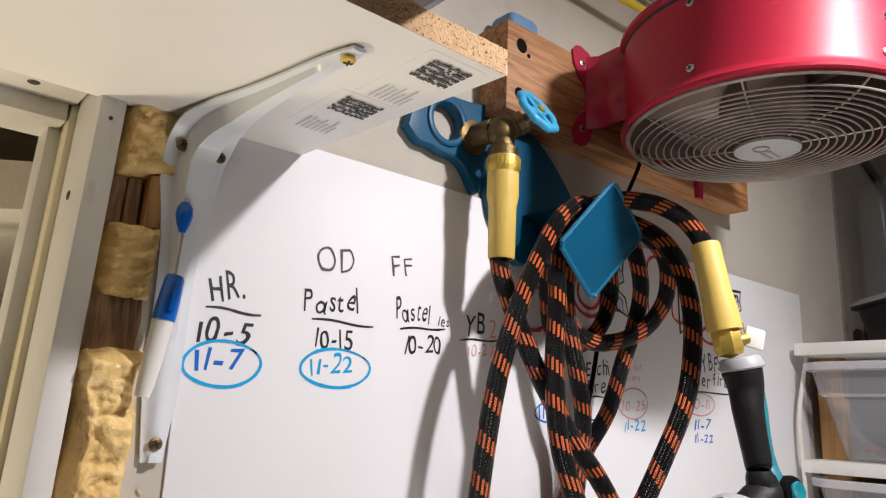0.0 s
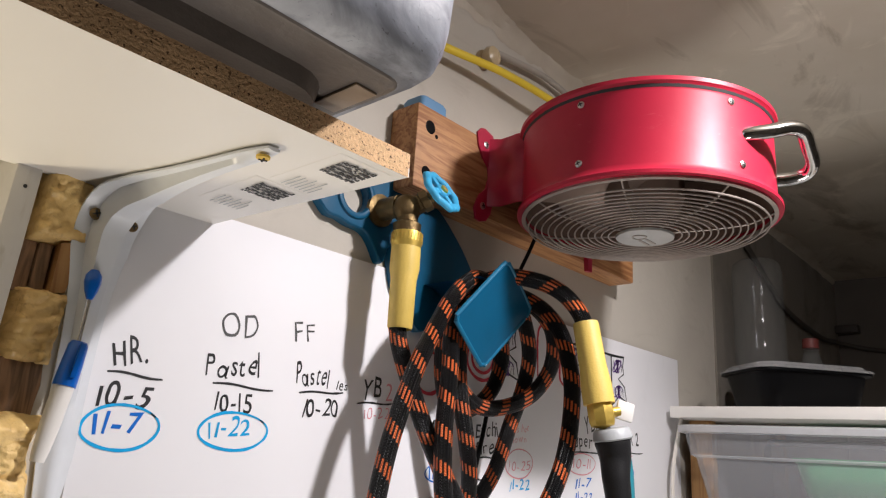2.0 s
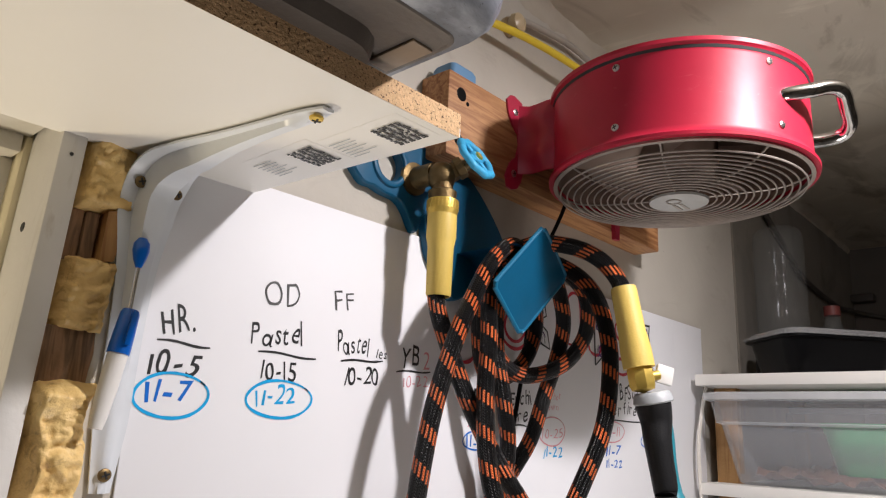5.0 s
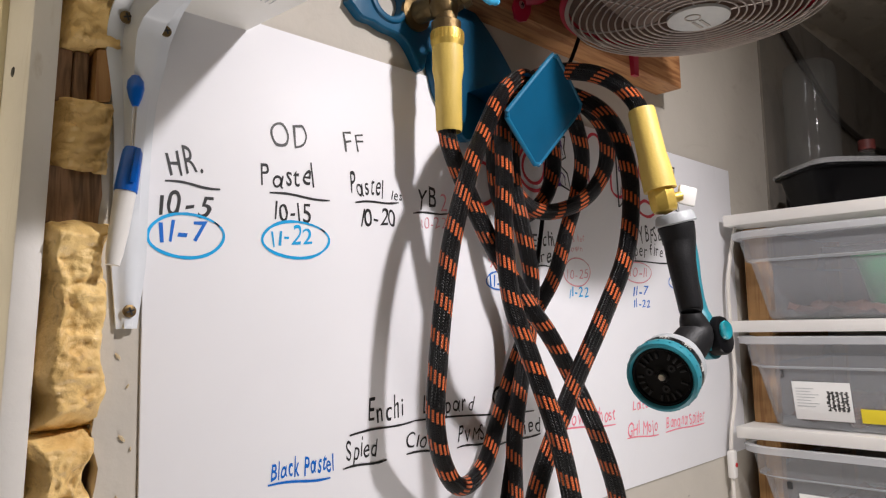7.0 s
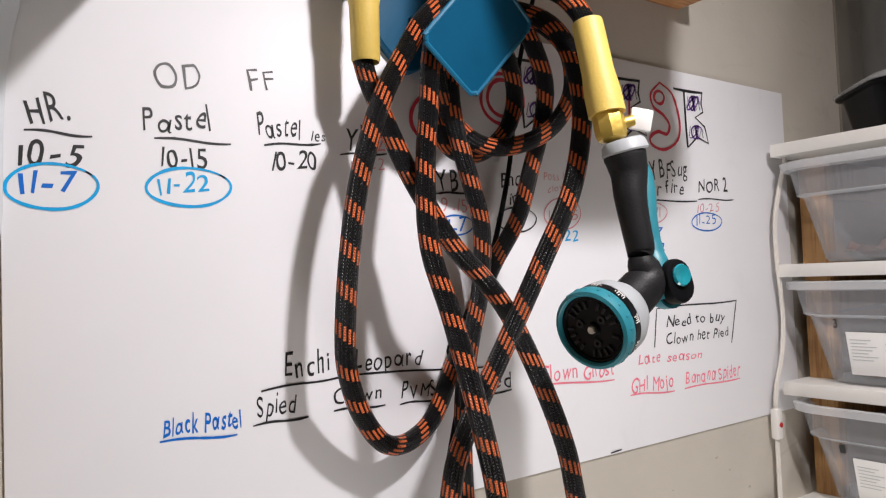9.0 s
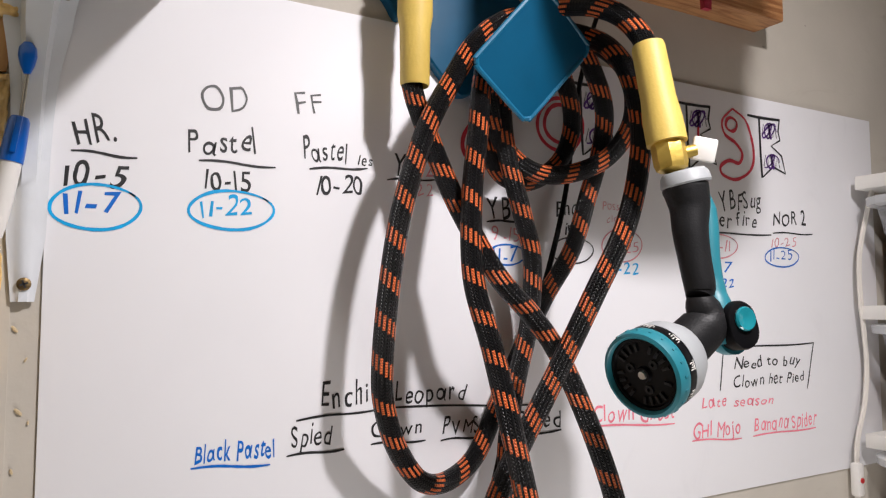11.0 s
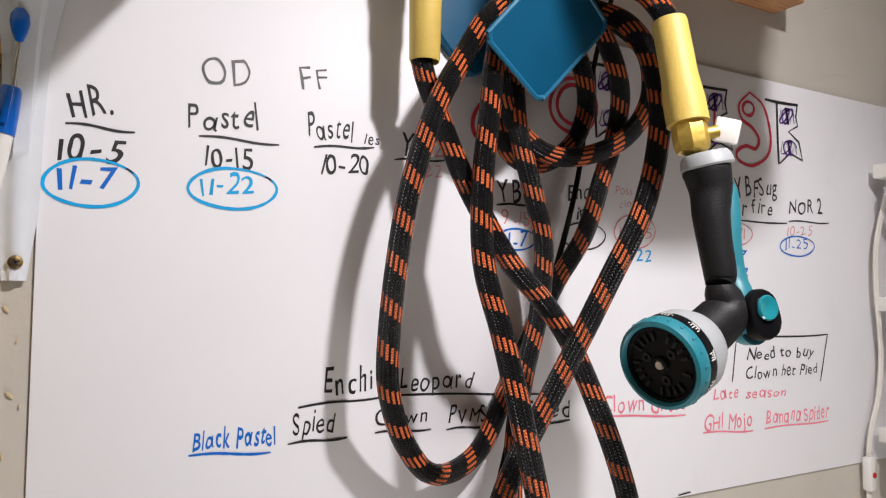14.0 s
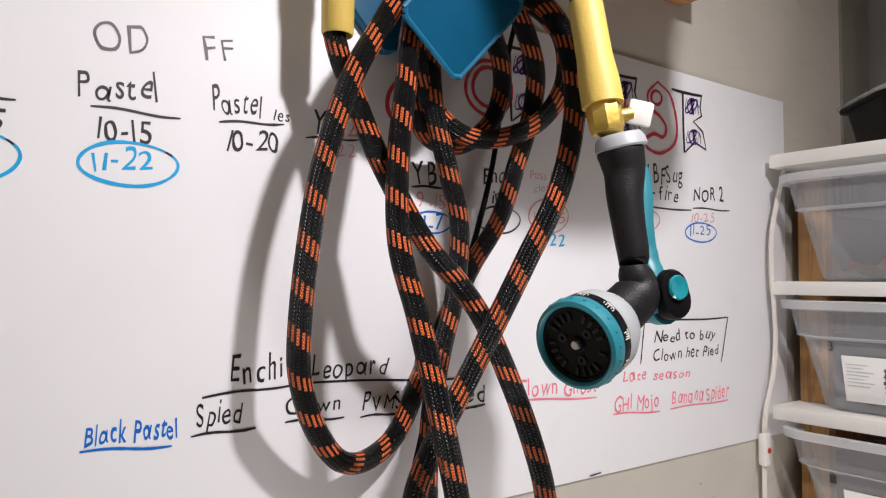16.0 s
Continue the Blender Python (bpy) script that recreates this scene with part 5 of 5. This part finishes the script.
tj = part("thumb_joint", loft(bm_new(), [(0.022, 0.03, 0.011, -0.02), (0.0245, 0.033, 0.0122, -0.016), (0.0245, 0.033, 0.0122, 0.001), (0.023, 0.031, 0.0115, 0.003), (0.02, 0.028, 0.01, 0.0035)], tm @ Matrix.Translation((0, -0.004, 0)) @ Matrix.Rotation(radians(12), 4, "Z"), True, True), BLACK, noz)
part("thumb_button", lathed([(0, 0.0033), (0.0078, 0.0033), (0.0082, 0.005), (0.0074, 0.0062), (0.006, 0.006), (0.003, 0.0051), (0, 0.0048)], tm, 24), BUTTON, tj, "teal thumb button")
part("joint_shell", loft(bm_new(), [(0.02, 0.03, 0.01, -0.024), (0.0262, 0.0345, 0.013, -0.017), (0.0262, 0.0345, 0.013, -0.009)], tm @ Matrix.Translation((0.0006, -0.006, 0)) @ Matrix.Rotation(radians(12), 4, "Z"), True, True), TEAL, noz)
xm = frame_to(HF, AX) @ Matrix.Diagonal((0.9, 0.9, 1, 1))
part("head_shell", lathed([(0, -0.05), (0.016, -0.048), (0.0255, -0.039), (0.0305, -0.028), (0.0315, -0.0165), (0, -0.0165)], xm, 40), GREYPL, noz, "grey domed spray head")
part("dial_band", lathed([(0, -0.017), (0.0308, -0.017), (0.0314, -0.016), (0.0314, -0.0095), (0, -0.0095)], xm, 40), BLACK, noz)
dial = part("dial_ring", lathed([(0.0305, -0.0098), (0.0318, -0.0085), (0.0322, -0.004), (0.031, 0.0015), (0.0285, 0.0025), (0.027, 0.001), (0.0265, -0.006), (0, -0.006), (0, -0.0098)], xm, 48), TEAL, noz, "teal ribbed dial ring")
bm = bm_new()
for i in range(20):
    box(bm, (0.0312, -0.001, -0.006), (0.0325, 0.001, -0.0025), 0.0004, xm @ Matrix.Rotation(2 * math.pi * i / 20, 4, "Z"))
part("dial_ribs", bm, TEAL, dial)
face = part("spray_face", lathed([(0, -0.0035), (0.0262, -0.0035), (0.0266, -0.0005), (0.0245, -0.0002), (0.0235, -0.0022), (0.006, -0.0022), (0.005, 0.0002), (0, 0.0003)], xm, 48), BLACK, noz)
for i in range(22):
    if i % 5:
        part("spray_slot", boxed((0.0165, -0.0011, -0.0023), (0.0225, 0.0011, -0.0006), 0.0004, xm @ Matrix.Rotation(2 * math.pi * i / 22, 4, "Z")), BLACKRUB, face)
for i in range(3):
    q = xm @ Matrix.Rotation(radians(40 + 120 * i), 4, "Z") @ Matrix.Translation((0.0115, 0, -0.0022))
    part("spray_jet", lathed([(0.0015, 0), (0.0034, 0), (0.0034, 0.0012), (0.0015, 0.0012)], q, 14, True), BLACKRUB, face)
part("face_screw", lathed([(0, 0), (0.0033, 0.0002), (0.0028, 0.0014), (0, 0.0017)], xm, 16), STEEL, face)
for i in range(9):
    # spray symbols printed on the band: a short bar with drops under it
    bm, mk = bm_new(), xm @ Matrix.Rotation(radians(i * 40 + 8), 4, "Z")
    box(bm, (0.0312, -0.0034, -0.0153), (0.0317, 0.0034, -0.0144), 0, mk)
    for k in range(4 + i % 2):
        at = -0.003 + k * 0.0015
        box(bm, (0.0312, at, -0.0138), (0.0317, at + 0.0007, -0.0108 - 0.0008 * ((i + k) % 3)), 0, mk @ Matrix.Rotation(radians((k - 2) * (i % 3)), 4, "Z"))
    part("dial_symbol", bm, WHITEPL, dial)

# ---- rack of tubs ----
RX, RY, TOPS = 0.767, -0.0125, (1.649, 1.4915, 1.339, 1.186)
rack = thing("tub_rack", (1.0, -0.28, 0), "wooden rack with white shelves holding plastic tubs", "rack")
for z in TOPS + (1.033, 0.88, 0.727, 0.574, 0.42, 0.27):
    part("shelf", boxed((RX, -0.56, z - 0.0165), (RX + 0.46, RY, z), 0.0008), WHITE, rack)
for x in (RX + 0.06, RX + 0.4):
    for y in (-0.0165, -0.5):
        part("post", boxed((x, y - 0.035, 0.05), (x + 0.019, y, TOPS[0] - 0.0166), 0.001), POST, rack)
part("side_panel", boxed((RX + 0.0795, -0.03, 0.05), (RX + 0.3995, -0.0165, TOPS[0] - 0.0166), 0.0005), POST, rack)


def tub(z):
    """A cloudy tub with a rolled lip, bedding and labels, sitting on a shelf."""
    t = thing("plastic_tub", (RX + 0.22, -0.27, z), "cloudy plastic tub with rolled lip and wood-chip bedding", "tub", "tubs in the rack")
    m = Matrix.Translation((RX + 0.190, -0.231, z))
    w, d = 0.412, 0.43
    part("body", loft(bm_new(), [(w - 0.092, d - 0.085, 0.025, 0.001), (w - 0.08, d - 0.075, 0.03, 0.005), (w - 0.045, d - 0.04, 0.035, 0.085), (w - 0.034, d - 0.028, 0.036, 0.088), (w - 0.02, d - 0.016, 0.04, 0.119)], m), CLOUDY, t)
    part("lip", loft(bm_new(), [(w - 0.021, d - 0.017, 0.04, 0.1185), (w, d, 0.045, 0.12), (w + 0.002, d + 0.002, 0.045, 0.129), (w - 0.006, d - 0.006, 0.042, 0.1305), (w - 0.024, d - 0.02, 0.04, 0.1285)], m, False), LIP, t, "rolled milky lip")
    part("shoulder", loft(bm_new(), [(w - 0.0455, d - 0.0405, 0.035, 0.0845), (w - 0.033, d - 0.027, 0.036, 0.0875), (w - 0.033, d - 0.027, 0.036, 0.0885)], m, False), SHOULDER, t)
    bm = bm_new()
    g = [[bm.verts.new(m @ Vector((-0.145 + 0.29 * i / 40, -0.155 + 0.31 * k / 40, 0.014 + 0.016 * noise.noise(Vector((i * 0.31, k * 0.31, z))) + 0.006 * rng.random()))) for k in range(41)] for i in range(41)]
    for i in range(40):
        for k in range(40):
            bm.faces.new((g[i][k], g[i + 1][k], g[i + 1][k + 1], g[i][k + 1]))
    part("bedding", bm, CHIPS, t, "reddish wood-chip bedding", 5)
    return t, m


t1, m1 = tub(TOPS[1])
green = thing("green_bowl", (RX + 0.14, -0.235, TOPS[1]), "green plastic bowl inside the tub", "bowl")
part("bowl", loft(bm_new(), [(0.12, 0.12, 0.03, 0.02), (0.145, 0.15, 0.035, 0.085), (0.155, 0.16, 0.036, 0.087), (0.155, 0.16, 0.036, 0.092)], Matrix.Translation((RX + 0.14, -0.235, TOPS[1])), True, True), GREEN, green)
for z in TOPS[2:]:
    t2, m2 = tub(z)
    slope = Matrix.Translation((RX + 0.0150, -0.127, z + 0.042)) @ Matrix.Rotation(radians(-12.3), 4, "Y")
    lab = part("label", boxed((-0.0006, -0.038, -0.028), (0.0002, 0.036, 0.026), 0, slope), PAPER, t2, "white printed label")
    bm = bm_new()
    for i in range(7):
        box(bm, (-0.0011, 0.008 + 0.006 * math.sin(i * 2.1), 0.016 - i * 0.0042), (-0.0006, 0.032, 0.0166 - i * 0.0042), 0, slope)
    part("print_bars", bm, GREYPL, lab)
    bm = bm_new()
    for i in range(14):
        for k in range(5):
            a0 = -0.035 + k * 0.0056 + 0.002 * rng.random()
            box(bm, (-0.0011, a0, -0.014 + i * 0.002), (-0.0006, a0 + 0.0018 + 0.0026 * rng.random(), -0.0125 + i * 0.002), 0, slope)
    part("print_block", bm, INK, lab)
    part("tag", boxed((-0.0006, -0.14, -0.028), (0.0002, -0.047, -0.009), 0, slope), YELLOWTAG, t2, "yellow tag")
    bm = bm_new()
    for i in range(6):
        box(bm, (-0.0011, -0.084 - i * 0.006, -0.0215), (-0.0006, -0.0805 - i * 0.006, -0.0155), 0, slope)
    part("tag_bars", bm, INK, t2)
    # a number in felt pen beside the label
    bm = bm_new()
    if z == TOPS[2]:
        vs, fs, wide = glyph("3", 0.0)
        made = [bm.verts.new(slope @ Vector((-0.0008, 0.05 - 0.014 * a, 0.031 + 0.016 * b))) for a, b in vs]
        for f in fs:
            bm.faces.new([made[k] for k in f])
    else:
        box(bm, (-0.0011, 0.043, 0.031), (-0.0006, 0.05, 0.041), 0, slope)
    part("pen_number", bm, INK, t2)

# ---- on top of the rack ----
tray = thing("food_tray", (0.87, -0.17, TOPS[0]), "black plastic food tray with a clear lid", "tray")
tmx = Matrix.Translation((0.865, -0.165, TOPS[0])) @ Matrix.Rotation(radians(-42), 4, "Z")
part("body", loft(bm_new(), [(0.14, 0.1, 0.02, 0.0), (0.146, 0.106, 0.022, 0.004), (0.166, 0.126, 0.026, 0.05), (0.18, 0.14, 0.028, 0.052), (0.18, 0.14, 0.028, 0.055)], tmx, True, True), TRAY, tray)
part("lid", loft(bm_new(), [(0.184, 0.144, 0.029, 0.0552), (0.184, 0.144, 0.029, 0.0585), (0.168, 0.128, 0.026, 0.0605), (0.164, 0.124, 0.025, 0.0645)], tmx, True, True), LIDDED, tray, "clear lid")
jar = thing("clear_bottle", (1.0, -0.076, TOPS[0]), "large clear plastic bottle standing upside down on a dark base", "bottle")
jm = Matrix.Translation((1.0, -0.076, TOPS[0]))
part("base", lathed([(0, 0), (0.046, 0), (0.048, 0.003), (0.048, 0.06), (0.044, 0.066), (0, 0.068)], jm, 40), TRAY, jar)
part("bottle", lathed([(0.03, 0.068), (0.038, 0.075), (0.042, 0.095), (0.042, 0.12), (0.0412, 0.125), (0.042, 0.13), (0.042, 0.18), (0.0412, 0.185), (0.042, 0.19), (0.042, 0.255), (0.039, 0.27), (0.03, 0.277), (0, 0.279)], jm, 40), CLEAR, jar)
sm = Matrix.Translation((1.1, -0.13, TOPS[0]))
small = thing("drink_bottle", (1.1, -0.13, TOPS[0]), "small clear drink bottle with a red cap", "bottle")
part("bottle", lathed([(0, 0), (0.03, 0.0), (0.032, 0.005), (0.032, 0.06), (0.024, 0.085), (0.0125, 0.123), (0.0125, 0.13), (0, 0.13)], sm, 28), CLEAR, small)
part("cap", lathed([(0, 0.131), (0.0135, 0.131), (0.0137, 0.133), (0.0134, 0.148), (0, 0.15)], sm, 24), DULLRED, small, "red screw cap")
part("drink", lathed([(0, 0.001), (0.03, 0.001), (0.031, 0.06), (0.022, 0.083), (0, 0.083)], sm, 24), TRAY, small, "dark drink")

# ---- lead beside the rack ----
lead = thing("white_lead", (0.76, -0.015, 1.2), "white twin flex with an inline switch hanging beside the rack", "flex")
for o in (-0.0017, 0.0017):
    part("flex", tube(bm_new(), [(0.79 + o, -0.02, 1.632), (0.782 + o, -0.016, 1.6), (0.768 + o, -0.014, 1.55), (0.767 + o, -0.014, 1.5), (0.773 + o, -0.013, 1.46), (0.779 + o, -0.011, 1.42), (0.772 + o, -0.011, 1.375), (0.755 + o, -0.011, 1.335), (0.75 + o, -0.011, 1.3), (0.749 + o, -0.011, 1.2), (0.747 + o, -0.011, 1.08)], 0.0021, 8, 0.01), CABLEWHITE, lead)
part("inline_switch", boxed((0.7425, -0.0175, 1.268), (0.7555, -0.0065, 1.307), 0.003), WHITEPL, lead)
part("switch_button", lathed([(0, 0), (0.0034, 0), (0.003, 0.0016), (0, 0.002)], frame_to((0.749, -0.0172, 1.287), (0, -1, 0)), 14), REDCAP, lead, "red button")
socket = thing("wall_socket", (0.725, 0, 1.17), "white plastic wall socket", "socket")
part("plate", boxed((0.7, -0.01, 1.11), (0.748, 0.0, 1.187), 0.003), WHITEPL, socket)
